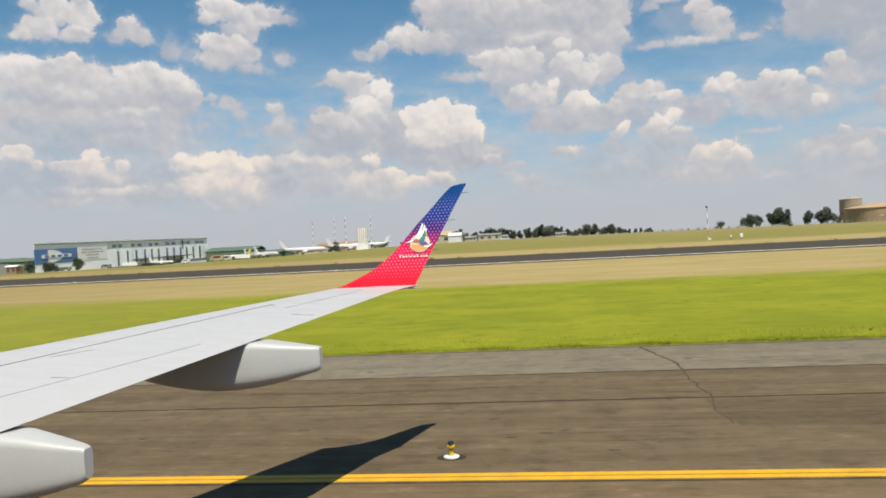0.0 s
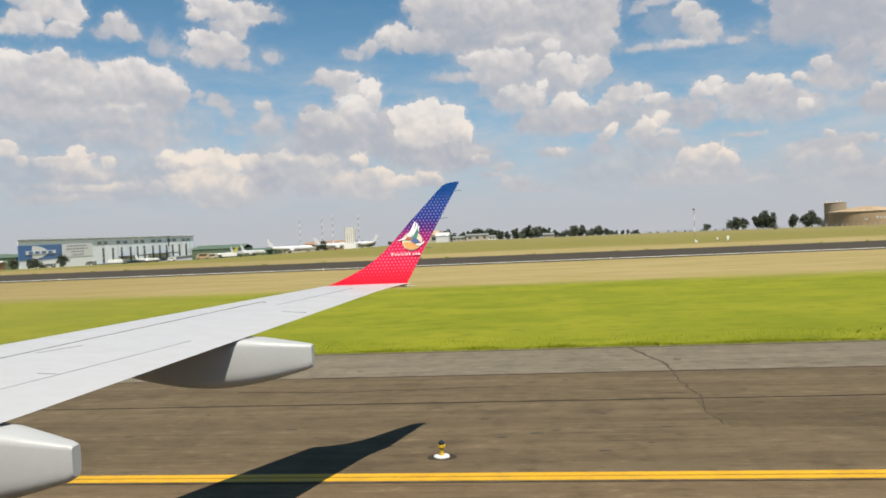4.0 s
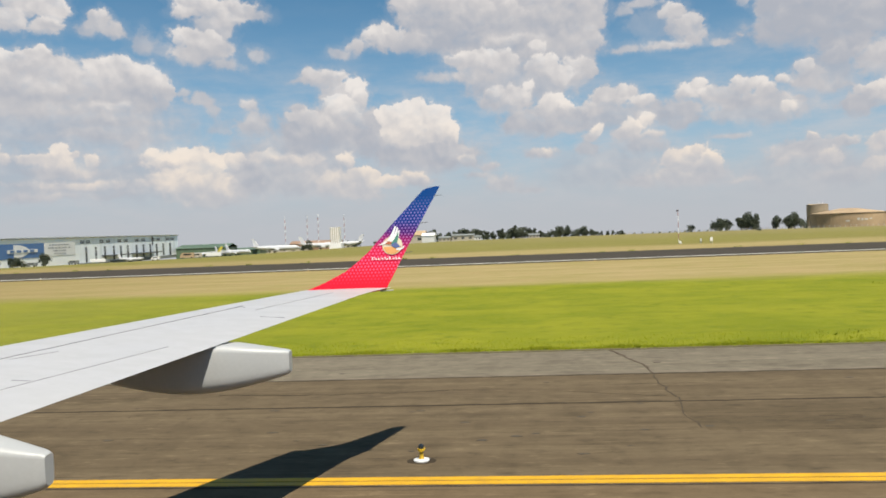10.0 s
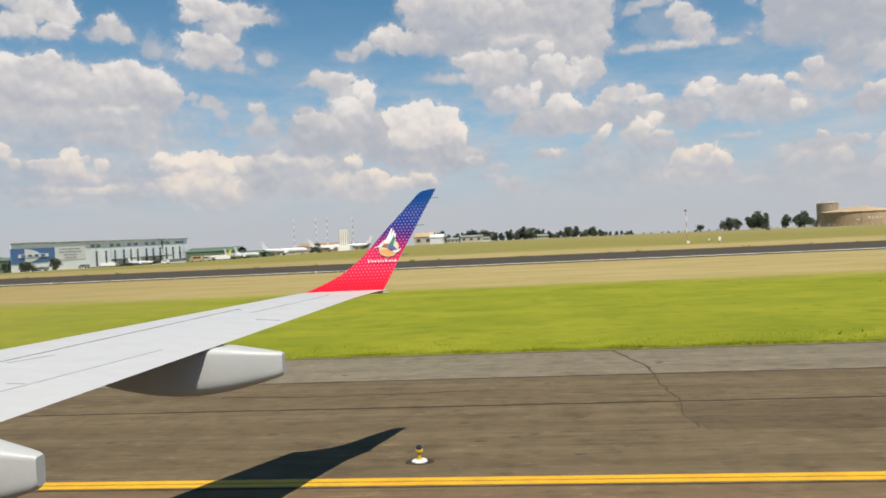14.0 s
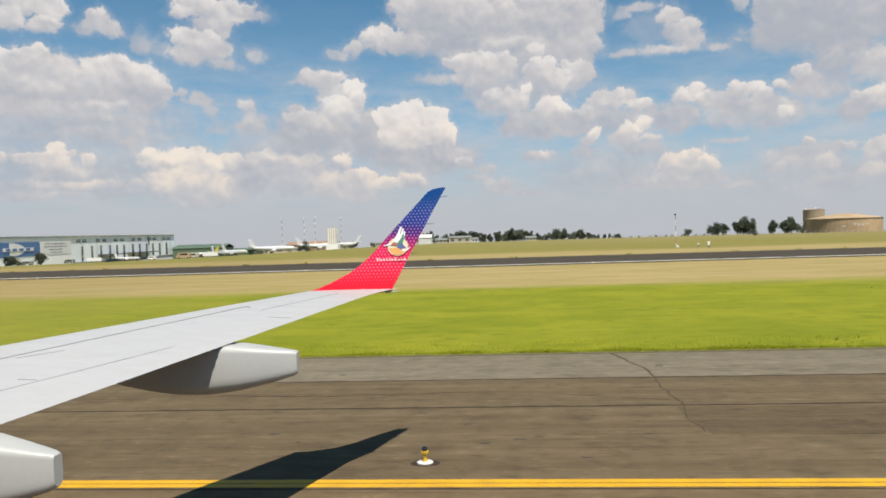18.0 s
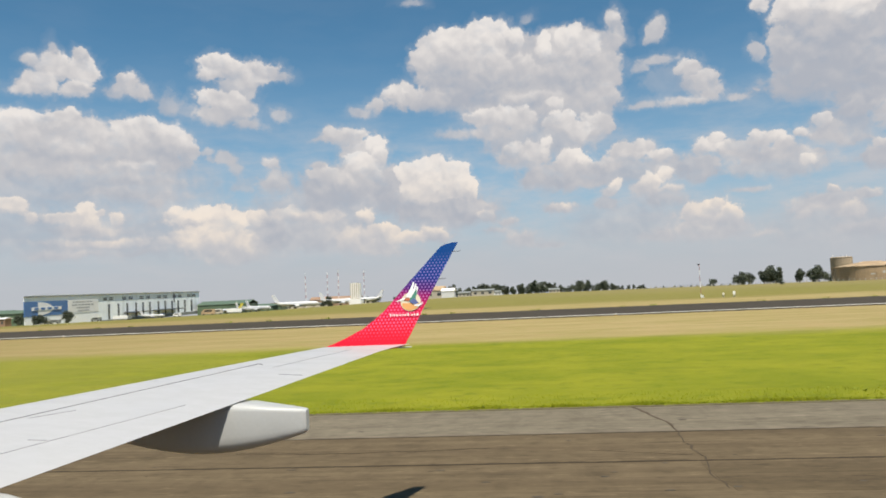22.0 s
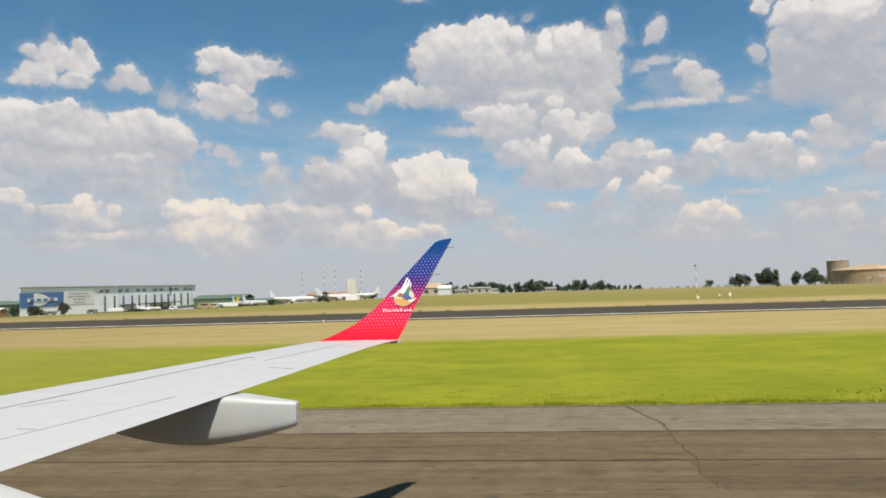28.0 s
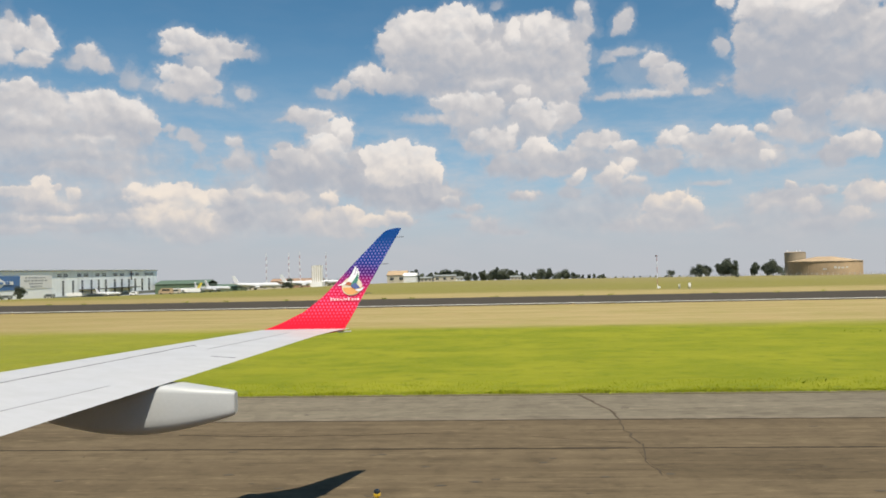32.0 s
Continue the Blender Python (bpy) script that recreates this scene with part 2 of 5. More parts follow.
puff(4.6, 16.6, 1.32, 1.36, 0.90, 0.56, 0.22); puff(3.6, 17.3, 1.33, 1.17, 1.00, 0.66, 0.19); puff(1.6, 17.0, 0.84, 1.10, 0.98, 0.62, 0.19)
puff(-0.3, 15.5, 2.03, 1.20, 0.82, 0.48, 0.32); puff(-7.5, 16.5, 0.94, 0.72, 0.74, 0.50, 0.22); puff(-6.7, 17.0, 1.71, 1.39, 0.86, 0.56, 0.19)
puff(-5.6, 17.6, 2.06, 1.38, 0.94, 0.64, 0.19); puff(-3.8, 16.9, 2.99, 1.59, 0.92, 0.58, 0.29); puff(-0.6, 17.7, 0.76, 0.98, 0.98, 0.68, 0.19)
puff(-2.8, 17.8, 1.96, 1.49, 1.00, 0.72, 0.19); puff(-1.7, 18.4, 1.06, 0.86, 1.00, 0.85, 0.19); puff(-8.7, 14.3, 1.49, 0.81, 0.88, 0.50, 0.23)
puff(-10.0, 14.2, 1.07, 0.73, 0.88, 0.54, 0.23); puff(-11.1, 13.4, 0.93, 0.57, 0.78, 0.50, 0.26); puff(-12.2, 12.8, 0.93, 0.37, 0.58, 0.48, 0.29, 0.9)
puff(-12.8, 13.0, 0.38, 0.33, 0.55, 0.48, 0.23, 0.8); puff(1.0, 13.4, 2.60, 0.53, 0.72, 0.46, 0.32, 0.9); puff(5.2, 13.0, 1.88, 1.60, 0.62, 0.42, 0.35)
puff(-2.9, 11.0, 2.20, 0.62, 0.60, 0.42, 0.36, 0.95); puff(-5.0, 11.1, 1.96, 0.45, 0.60, 0.48, 0.36, 0.8); puff(-1.6, 12.1, 2.79, 1.06, 0.88, 0.52, 0.23)
puff(-3.3, 12.2, 1.70, 0.74, 0.88, 0.54, 0.23); puff(2.1, 12.9, 0.67, 0.48, 0.86, 0.60, 0.19); puff(5.1, 11.0, 1.47, 1.21, 0.72, 0.46, 0.29)
puff(2.6, 11.4, 1.66, 1.02, 0.92, 0.58, 0.23); puff(3.8, 10.9, 1.23, 0.89, 0.88, 0.54, 0.23); puff(1.6, 7.5, 2.57, 1.24, 0.58, 0.34, 0.50)
puff(4.1, 7.2, 2.04, 0.82, 0.50, 0.34, 0.43); puff(-1.5, 9.2, 1.05, 0.83, 0.64, 0.44, 0.33, 0.95); puff(-0.0, 9.3, 1.93, 1.16, 0.80, 0.46, 0.26)
puff(4.1, 8.0, 1.02, 0.74, 0.86, 0.50, 0.23); puff(3.3, 8.7, 1.56, 1.03, 0.94, 0.58, 0.20); puff(1.5, 10.2, 0.58, 0.37, 1.00, 0.80, 0.16)
puff(-8.2, 20.5, 0.86, 0.35, 0.50, 0.42, 0.28, 0.7); puff(0.5, 19.0, 0.51, 0.39, 0.42, 0.36, 0.28, 0.6); puff(2.1, 5.4, 1.36, 0.54, 0.78, 0.44, 0.27)
# torn pieces beside it
puff(9.6, 17.1, 0.87, 0.91, 0.68, 0.50, 0.24, 0.95); puff(10.1, 17.6, 0.39, 0.53, 0.64, 0.50, 0.21, 0.95); puff(9.0, 16.7, 0.48, 0.38, 0.52, 0.44, 0.24, 0.8)
puff(12.3, 13.5, 0.91, 1.23, 0.66, 0.50, 0.28, 0.9); puff(10.2, 13.7, 1.95, 1.24, 0.34, 0.30, 0.50, 0.35); puff(9.7, 15.2, 1.41, 0.39, 0.68, 0.50, 0.25, 0.9)
puff(11.8, 14.5, 1.07, 0.69, 0.80, 0.56, 0.21); puff(13.0, 13.4, 1.13, 0.84, 0.80, 0.56, 0.21); puff(13.3, 12.6, 1.05, 0.65, 0.68, 0.50, 0.25)
puff(11.3, 12.2, 2.15, 0.35, 0.68, 0.50, 0.25, 0.95); puff(8.7, 12.1, 1.58, 0.32, 0.58, 0.48, 0.25, 0.85); puff(8.5, 14.7, 0.64, 0.43, 0.52, 0.44, 0.28, 0.8)
puff(15.1, 11.9, 0.81, 0.34, 0.62, 0.50, 0.21, 0.9); puff(16.2, 12.4, 0.18, 0.11, 0.70, 0.60, 0.12, 0.9)
# great grey heap on the right
puff(26.1, 13.5, 2.70, 3.06, 0.70, 0.40, 0.33); puff(24.6, 18.4, 3.12, 2.66, 0.85, 0.60, 0.27); puff(20.4, 19.7, 4.07, 2.12, 0.90, 0.60, 0.27)
puff(22.5, 11.3, 2.00, 1.51, 0.45, 0.34, 0.43); puff(19.9, 12.4, 3.73, 1.39, 0.34, 0.20, 0.44); puff(20.7, 14.4, 3.76, 2.79, 0.52, 0.24, 0.26)
puff(22.5, 15.2, 2.92, 2.80, 0.54, 0.28, 0.39); puff(23.6, 13.2, 1.90, 2.10, 0.50, 0.30, 0.45); puff(17.9, 15.6, 1.06, 1.09, 0.64, 0.38, 0.23)
puff(16.4, 15.0, 0.65, 0.81, 0.52, 0.40, 0.24, 0.9); puff(21.9, 16.7, 2.37, 1.39, 0.96, 0.58, 0.25); puff(19.2, 17.1, 2.07, 1.21, 0.96, 0.56, 0.20)
puff(16.8, 17.9, 0.72, 0.79, 0.84, 0.62, 0.20); puff(22.2, 10.2, 1.69, 0.72, 0.50, 0.38, 0.35, 0.95); puff(25.3, 9.6, 2.13, 1.41, 0.55, 0.40, 0.37)
# right-hand row
puff(6.9, 7.6, 4.80, 1.14, 0.52, 0.40, 0.52, 0.85); puff(17.1, 7.1, 4.24, 1.00, 0.54, 0.42, 0.49, 0.85); puff(21.4, 9.4, 2.31, 1.10, 0.50, 0.40, 0.47, 0.8)
puff(12.0, 7.5, 1.60, 0.99, 0.58, 0.38, 0.41, 0.95); puff(10.1, 7.7, 1.55, 0.80, 0.55, 0.38, 0.42, 0.95); puff(5.9, 8.3, 1.41, 0.73, 0.72, 0.44, 0.26)
puff(7.4, 9.0, 1.60, 0.89, 0.88, 0.54, 0.23); puff(8.4, 9.4, 0.79, 0.48, 0.86, 0.60, 0.19); puff(9.5, 8.6, 0.98, 0.64, 0.88, 0.50, 0.19)
puff(16.8, 7.8, 2.21, 0.77, 0.66, 0.40, 0.34); puff(14.7, 8.5, 1.91, 0.93, 0.76, 0.46, 0.25); puff(12.8, 8.9, 1.05, 0.86, 0.94, 0.58, 0.19)
puff(13.4, 9.5, 0.67, 0.47, 0.94, 0.66, 0.16); puff(16.0, 9.1, 1.15, 0.84, 0.92, 0.58, 0.18); puff(17.1, 9.2, 0.89, 0.68, 0.92, 0.58, 0.18)
puff(17.8, 8.5, 0.77, 0.68, 0.82, 0.50, 0.21); puff(18.9, 7.8, 1.20, 0.64, 0.60, 0.40, 0.27); puff(19.2, 7.3, 0.62, 0.53, 0.86, 0.50, 0.21)
puff(20.5, 9.0, 1.20, 0.92, 0.60, 0.40, 0.27); puff(21.7, 8.4, 1.51, 0.51, 0.55, 0.42, 0.32, 0.9); puff(18.8, 9.2, 0.62, 0.45, 0.88, 0.55, 0.18)
puff(20.2, 9.7, 0.74, 0.59, 0.92, 0.55, 0.18); puff(23.2, 7.1, 1.33, 0.91, 0.62, 0.44, 0.26); puff(23.5, 8.0, 0.47, 0.43, 0.84, 0.60, 0.17)
puff(24.8, 7.6, 1.53, 1.07, 0.80, 0.50, 0.23)
# low right pieces
puff(5.6, 5.4, 1.01, 0.74, 0.46, 0.36, 0.43, 0.85); puff(5.6, 6.3, 0.81, 0.57, 0.72, 0.48, 0.23); puff(6.2, 6.6, 0.64, 0.57, 0.98, 0.60, 0.20)
puff(9.5, 5.4, 1.79, 0.69, 0.50, 0.40, 0.42, 0.85); puff(10.0, 6.1, 1.16, 0.36, 0.72, 0.46, 0.26, 0.95); puff(8.4, 6.3, 1.18, 0.57, 0.82, 0.48, 0.23)
puff(8.8, 6.8, 1.02, 0.81, 1.00, 0.60, 0.19); puff(9.8, 7.2, 0.54, 0.56, 0.98, 0.66, 0.16); puff(11.8, 6.8, 1.07, 0.56, 0.52, 0.42, 0.35, 0.85)
puff(15.4, 5.7, 1.52, 0.31, 0.62, 0.50, 0.25, 0.9); puff(20.1, 4.3, 2.69, 0.98, 0.66, 0.52, 0.42, 0.95); puff(22.3, 2.5, 1.93, 0.66, 0.62, 0.50, 0.47, 0.9)
puff(20.5, 5.2, 0.60, 0.37, 0.88, 0.52, 0.18); puff(22.4, 4.8, 0.96, 0.51, 0.68, 0.46, 0.23, 0.95); puff(21.7, 3.7, 1.07, 0.74, 0.86, 0.52, 0.24)
puff(18.7, 3.5, 0.69, 0.38, 0.62, 0.46, 0.27, 0.9); puff(24.9, 4.4, 1.53, 1.00, 0.72, 0.44, 0.26); puff(24.4, 3.0, 1.30, 0.72, 0.72, 0.48, 0.26)
puff(12.1, 3.1, 3.40, 0.96, 0.66, 0.52, 0.48, 0.95); puff(12.2, 4.3, 1.89, 1.00, 0.86, 0.54, 0.26); puff(13.1, 4.7, 1.12, 0.71, 0.92, 0.58, 0.19)
puff(14.0, 4.0, 1.03, 0.98, 0.98, 0.55, 0.19); puff(16.3, 2.6, 1.07, 0.31, 0.68, 0.50, 0.28, 0.9); puff(9.0, 2.8, 1.80, 0.53, 0.62, 0.46, 0.36, 0.85)


def heap_tree(heap, shift):
    """A node group that lays a short heap of billows over what lies behind: how bright, and how much it hides of the blue."""
    tree = bpy.data.node_groups.new("cloud_heap", "ShaderNodeTree")
    for label, kind in (("Place", "Vector"), ("Lumps", "Float"), ("Light", "Float"), ("Cover", "Float")):
        tree.interface.new_socket(label, in_out="INPUT", socket_type="NodeSocket" + kind)
    for label in ("Light", "Cover"):
        tree.interface.new_socket(label, in_out="OUTPUT", socket_type="NodeSocketFloat")
    G = Nodes(tree)
    g_in, g_out = G.n("NodeGroupInput"), G.n("NodeGroupOutput")
    light, cover = g_in.outputs[2], g_in.outputs[3]
    for az, el, rx, ry, top, foot, edge, dense in heap:
        r = min(rx, ry)
        q = G.v("MULTIPLY_ADD", g_in.outputs[0], (1 / rx, 1 / ry, 0), (shift - az / rx, -el / ry, 0))
        up = G.v("DOT_PRODUCT", q, (0.22, 0.97, 0.0))
        inside = G.m("SUBTRACT", G.m("MULTIPLY_ADD", g_in.outputs[1], min(0.75, 0.62 / r), 1.0), G.v("LENGTH", q))
        hide = G.m("MULTIPLY_ADD", inside, r / edge, 0.5, clamp=True)
        mist = G.m("MULTIPLY_ADD", inside, r / (0.85 + edge) * 0.46, 0.20, clamp=True)
        hide = G.m("MAXIMUM", hide, mist)
        hide = G.m("MULTIPLY", hide, G.m("MULTIPLY", G.m("MULTIPLY_ADD", up, 1.0, 1.35, clamp=True), dense))
        own = G.m("MULTIPLY_ADD", G.m("MULTIPLY_ADD", up, 0.72, 0.55, clamp=True), top - foot, foot)
        light = G.m("MULTIPLY_ADD", hide, G.m("SUBTRACT", own, light), light)
        cover = G.m("MULTIPLY_ADD", hide, G.m("SUBTRACT", 1.0, cover), cover)
    G.put(g_out.inputs[0], light)
    G.put(g_out.inputs[1], cover)
    return tree


way = W.n("ShaderNodeTexCoord").outputs["Generated"]
sep = W.n("ShaderNodeSeparateXYZ")
W.put(sep.inputs[0], way)
az = W.m("MULTIPLY", W.m("ARCTAN2", sep.outputs[0], sep.outputs[1]), 57.2958)
el = W.m("MULTIPLY", W.m("ARCSINE", sep.outputs[2]), 57.2958)
flat = W.xyz(az, el, 0.0)


def billows(p, scale, detail):
    """Round lumps, as of cauliflower, about zero."""
    nd = W.n("ShaderNodeTexVoronoi", feature="SMOOTH_F1", voronoi_dimensions="2D", normalize=False)
    W.put(nd.inputs["Vector"], p)
    for k, v in (("Scale", scale), ("Detail", detail), ("Roughness", 0.5), ("Lacunarity", 2.2), ("Smoothness", 0.35)):
        nd.inputs[k].default_value = v
    return W.m("SUBTRACT", 0.50, nd.outputs["Distance"])


# the air drifts: every outline is bent at two scales, then roughened by lumps
swirl = W.v("SCALE", W.v("SUBTRACT", W.noise(flat, 0.5, 5.0, 0.6, out=1), (0.5, 0.5, 0.5)), scale=1.25)
bent = W.v("ADD", flat, swirl)
lobes = billows(bent, 0.95, 2.5)
fine = W.m("SUBTRACT", W.noise(W.v("MULTIPLY", flat, (1.0, 1.2, 1.0)), 1.5, 6.0, 0.56), 0.5)
lumps = W.m("MULTIPLY_ADD", lobes, 0.62, W.m("MULTIPLY", fine, 0.70))
bulge = W.m("SUBTRACT", billows(bent, 0.62, 1.3), billows(W.v("ADD", bent, (0.14, 0.42, 0.0)), 0.62, 1.3))
swell = W.m("SUBTRACT", W.noise(bent, 0.34, 4.0, 0.55), 0.5)
torn = W.step(W.noise(W.v("MULTIPLY", bent, (0.8, 1.2, 1.0)), 0.6, 6.0, 0.6), 0.48, 0.76, 0.0, 0.20)

sky = W.n("ShaderNodeTexSky", sky_type="NISHITA", sun_disc=False, sun_elevation=SUN_ELEV, sun_rotation=SUN_AZ,
          air_density=1.0, dust_density=1.0, ozone_density=1.0, altitude=1500.0)
W.put(sky.inputs[0], W.xyz(sep.outputs[0], sep.outputs[1], W.m("MAXIMUM", W.m("ADD", sep.outputs[2], 0.03), 0.02)))
blue = W.v("MULTIPLY", sky.outputs[0], (0.046, 0.075, 0.077))
blue = W.mix(W.step(el, 19.0, 2.0, 0.0, 0.45), blue, (0.330, 0.385, 0.440))
blue = W.mix(W.step(el, 9.0, 0.5, 0.0, 0.85), blue, (0.345, 0.362, 0.392))
streak = W.noise(W.v("MULTIPLY", flat, (0.16, 0.55, 1.0)), 1.0, 7.0, 0.6)
veil = W.m("MULTIPLY", W.step(streak, 0.36, 0.72), W.step(el, 15.0, 6.0, 0.03, 0.66))
blue = W.mix(veil, blue, (0.400, 0.405, 0.425))
warm = W.step(el, 11.0, 3.0)
crown = W.mix(warm, (0.606, 0.570, 0.540), (0.640, 0.555, 0.470))
haze = W.step(el, 5.2, -1.0, 0.0, 0.86)


def cloudy(light, cover):
    """The sky's light where clouds of this brightness hide this much of it."""
    light = W.m("ADD", W.m("MULTIPLY_ADD", light, 1.12, -0.16), W.m("MULTIPLY_ADD", bulge, 0.24, W.m("MULTIPLY_ADD", swell, 0.85, W.m("MULTIPLY", fine, 0.06))))
    white = W.mix(W.step(light, 0.12, 0.62), (0.312, 0.326, 0.364), (0.412, 0.402, 0.410))
    white = W.mix(W.step(light, 0.48, 1.0), white, crown)
    air = W.mix(haze, W.mix(W.m("MULTIPLY", cover, W.m("SUBTRACT", 0.98, torn)), blue, white), (0.352, 0.363, 0.388))
    bg = W.n("ShaderNodeBackground")
    W.put(bg.inputs[0], air)
    return bg.outputs[0]


# the sky beside and above the heaps is clouded in the same manner, with wider gaps overhead
rest = W.m("MULTIPLY_ADD", W.m("SUBTRACT", W.noise(W.v("MULTIPLY", flat, (1.0, 1.6, 1.0)), 0.14, 6.0, 0.55), 0.64), 5.0, 0.0)
whole = cloudy(W.m("MULTIPLY_ADD", W.step(rest, 0.0, 1.4), -0.35, 0.85), W.step(rest, -0.1, 0.6))
COLUMNS, ROWS = (-46.0, -33.0, -25.0, -17.0, -9.0, -1.0, 7.0, 15.0, 31.0), (-4.0, 6.5, 12.0, 24.0)


def cell(c, r):
    """One part of the sky with the billows that reach into it."""
    a0, a1, e0, e1 = COLUMNS[c], COLUMNS[c + 1], ROWS[r], ROWS[r + 1]
    near = [p for p in PUFFS if a0 - 1.3 * p[2] - 1.0 < p[0] < a1 + 1.3 * p[2] + 1.0 and e0 - 1.3 * p[3] - 1.0 < p[1] < e1 + 1.3 * p[3] + 1.0]
    light, cover = 0.5, 0.0
    for k in range(0, len(near), 12):
        nd = W.n("ShaderNodeGroup", node_tree=heap_tree(near[k:k + 12], 1e-4 * (3 * c + r)))
        for s, v in zip(nd.inputs, (bent, lumps, light, cover)):
            W.put(s, v)
        light, cover = nd.outputs[0], nd.outputs[1]
    return cloudy(light, cover)


def either(f, a, b):
    mx = W.n("ShaderNodeMixShader")
    for s, v in zip(mx.inputs, (f, a, b)):
        W.put(s, v)
    return mx.outputs[0]


def pick(edges, i, j, coord, make):
    """Halves the span between the edges until one part is left."""
    if j - i == 1:
        return make(i)
    k = (i + j) // 2
    return either(W.m("GREATER_THAN", coord, edges[k]), pick(edges, i, k, coord, make), pick(edges, k, j, coord, make))


heaped = pick(COLUMNS, 0, len(COLUMNS) - 1, az, lambda c: pick(ROWS, 0, len(ROWS) - 1, el, lambda r: cell(c, r)))
front = W.m("MULTIPLY", W.m("COMPARE", az, -7.5, 38.5), W.m("COMPARE", el, 10.0, 14.0))
whole = either(front, whole, heaped)
W.put(W.n("ShaderNodeOutputWorld").inputs[0], whole)


# ---- materials ----
def material(name, rough=0.6, metal=0.0, spec=0.5):
    mt = bpy.data.materials.new(name)
    mt.use_nodes = True
    N = Nodes(mt.node_tree)
    b = mt.node_tree.nodes["Principled BSDF"]
    b.inputs["Roughness"].default_value, b.inputs["Metallic"].default_value = rough, metal
    b.inputs["Specular IOR Level"].default_value = spec
    N.b = b
    N.pos = N.n("ShaderNodeTexCoord").outputs["Object"]
    return mt, N


def bump(N, height, strength, distance):
    nd = N.n("ShaderNodeBump")
    nd.inputs["Strength"].default_value, nd.inputs["Distance"].default_value = strength, distance
    N.put(nd.inputs["Height"], height)
    N.put(N.b.inputs["Normal"], nd.outputs[0])


def painted(name, colour, rough=0.45, vary=0.12, scale=0.6, metal=0.0, spec=0.5):
    """A plain coat that is a little uneven: large faint patches and a fine grain."""
    mt, N = material(name, rough, metal, spec)
    big = N.noise(N.pos, scale, 4.0, 0.6)
    fine = N.noise(N.pos, scale * 18, 3.0)
    f = N.m("MULTIPLY_ADD", fine, 0.35, N.m("MULTIPLY", big, 0.65))
    lo = tuple(c * (1 - vary) for c in colour)
    hi = tuple(min(1, c * (1 + vary)) for c in colour)
    N.put(N.b.inputs["Base Color"], N.mix(N.step(f, 0.3, 0.7), lo, hi))
    N.put(N.b.inputs["Roughness"], N.step(big, 0.3, 0.7, rough - 0.06, rough + 0.08))
    return mt


def wing_paint():
    mt, N = material("wing_paint", 0.38)
    streak = N.noise(N.v("MULTIPLY", N.pos, (1.5, 3.0, 3.0)), 1.0, 5.0, 0.6)
    fine = N.noise(N.pos, 30.0, 3.0)
    c = N.mix(N.step(streak, 0.3, 0.8), (0.385, 0.383, 0.395), (0.37, 0.368, 0.378))
    N.put(N.b.inputs["Base Color"], N.mix(N.m("MULTIPLY", N.step(fine, 0.55, 0.75), 0.15), c, (0.3, 0.3, 0.3)))
    N.put(N.b.inputs["Roughness"], N.step(streak, 0.3, 0.7, 0.34, 0.5))
    return mt


def winglet_paint():
    """Red to blue upwards, with a lattice of small pale dots."""
    mt, N = material("winglet_paint", 0.5, spec=0.03)
    s = N.n("ShaderNodeSeparateXYZ")
    N.put(s.inputs[0], N.pos)
    ramp = N.n("ShaderNodeValToRGB")
    N.put(ramp.inputs[0], N.step(N.m("MULTIPLY_ADD", s.outputs[0], 0.10, s.outputs[2]), 2.80, 4.45))
    N.t.nodes[ramp.name].color_ramp.interpolation = "EASE"
    e = ramp.color_ramp.elements
    e[0].position, e[0].color = 0.0, (0.50, 0.010, 0.026, 1)
    e[1].position, e[1].color = 1.0, (0.002, 0.036, 0.15, 1)
    for p, c in ((0.28, (0.44, 0.008, 0.042, 1)), (0.44, (0.19, 0.005, 0.078, 1)), (0.58, (0.040, 0.008, 0.10, 1)), (0.74, (0.002, 0.024, 0.145, 1))):
        k = e.new(p)
        k.color = c
    pitch, row = 0.058, 0.050
    u = N.m("DIVIDE", s.outputs[0], pitch)
    v = N.m("DIVIDE", s.outputs[2], 2 * row)

    def dots(du, dv):
        a = N.m("SUBTRACT", N.m("FRACT", N.m("ADD", u, du)), 0.5)
        b = N.m("SUBTRACT", N.m("FRACT", N.m("ADD", v, dv)), 0.5)
        return N.v("LENGTH", N.xyz(a, N.m("MULTIPLY", b, 1.9 * row / pitch), 0.0))

    d = N.m("MINIMUM", dots(100.0, 10.0), dots(100.5, 10.5))
    dot = N.m("MULTIPLY", N.step(d, 0.33, 0.22), N.step(s.outputs[2], 3.02, 3.40))
    dot = N.m("MULTIPLY", dot, N.step(s.outputs[2], 4.52, 4.2))
    pale = N.v("ADD", N.v("SCALE", ramp.outputs[0], scale=1.05), (0.140, 0.090, 0.165))
    N.put(N.b.inputs["Base Color"], N.mix(N.m("MULTIPLY", dot, 0.85), ramp.outputs[0], pale))
    return mt


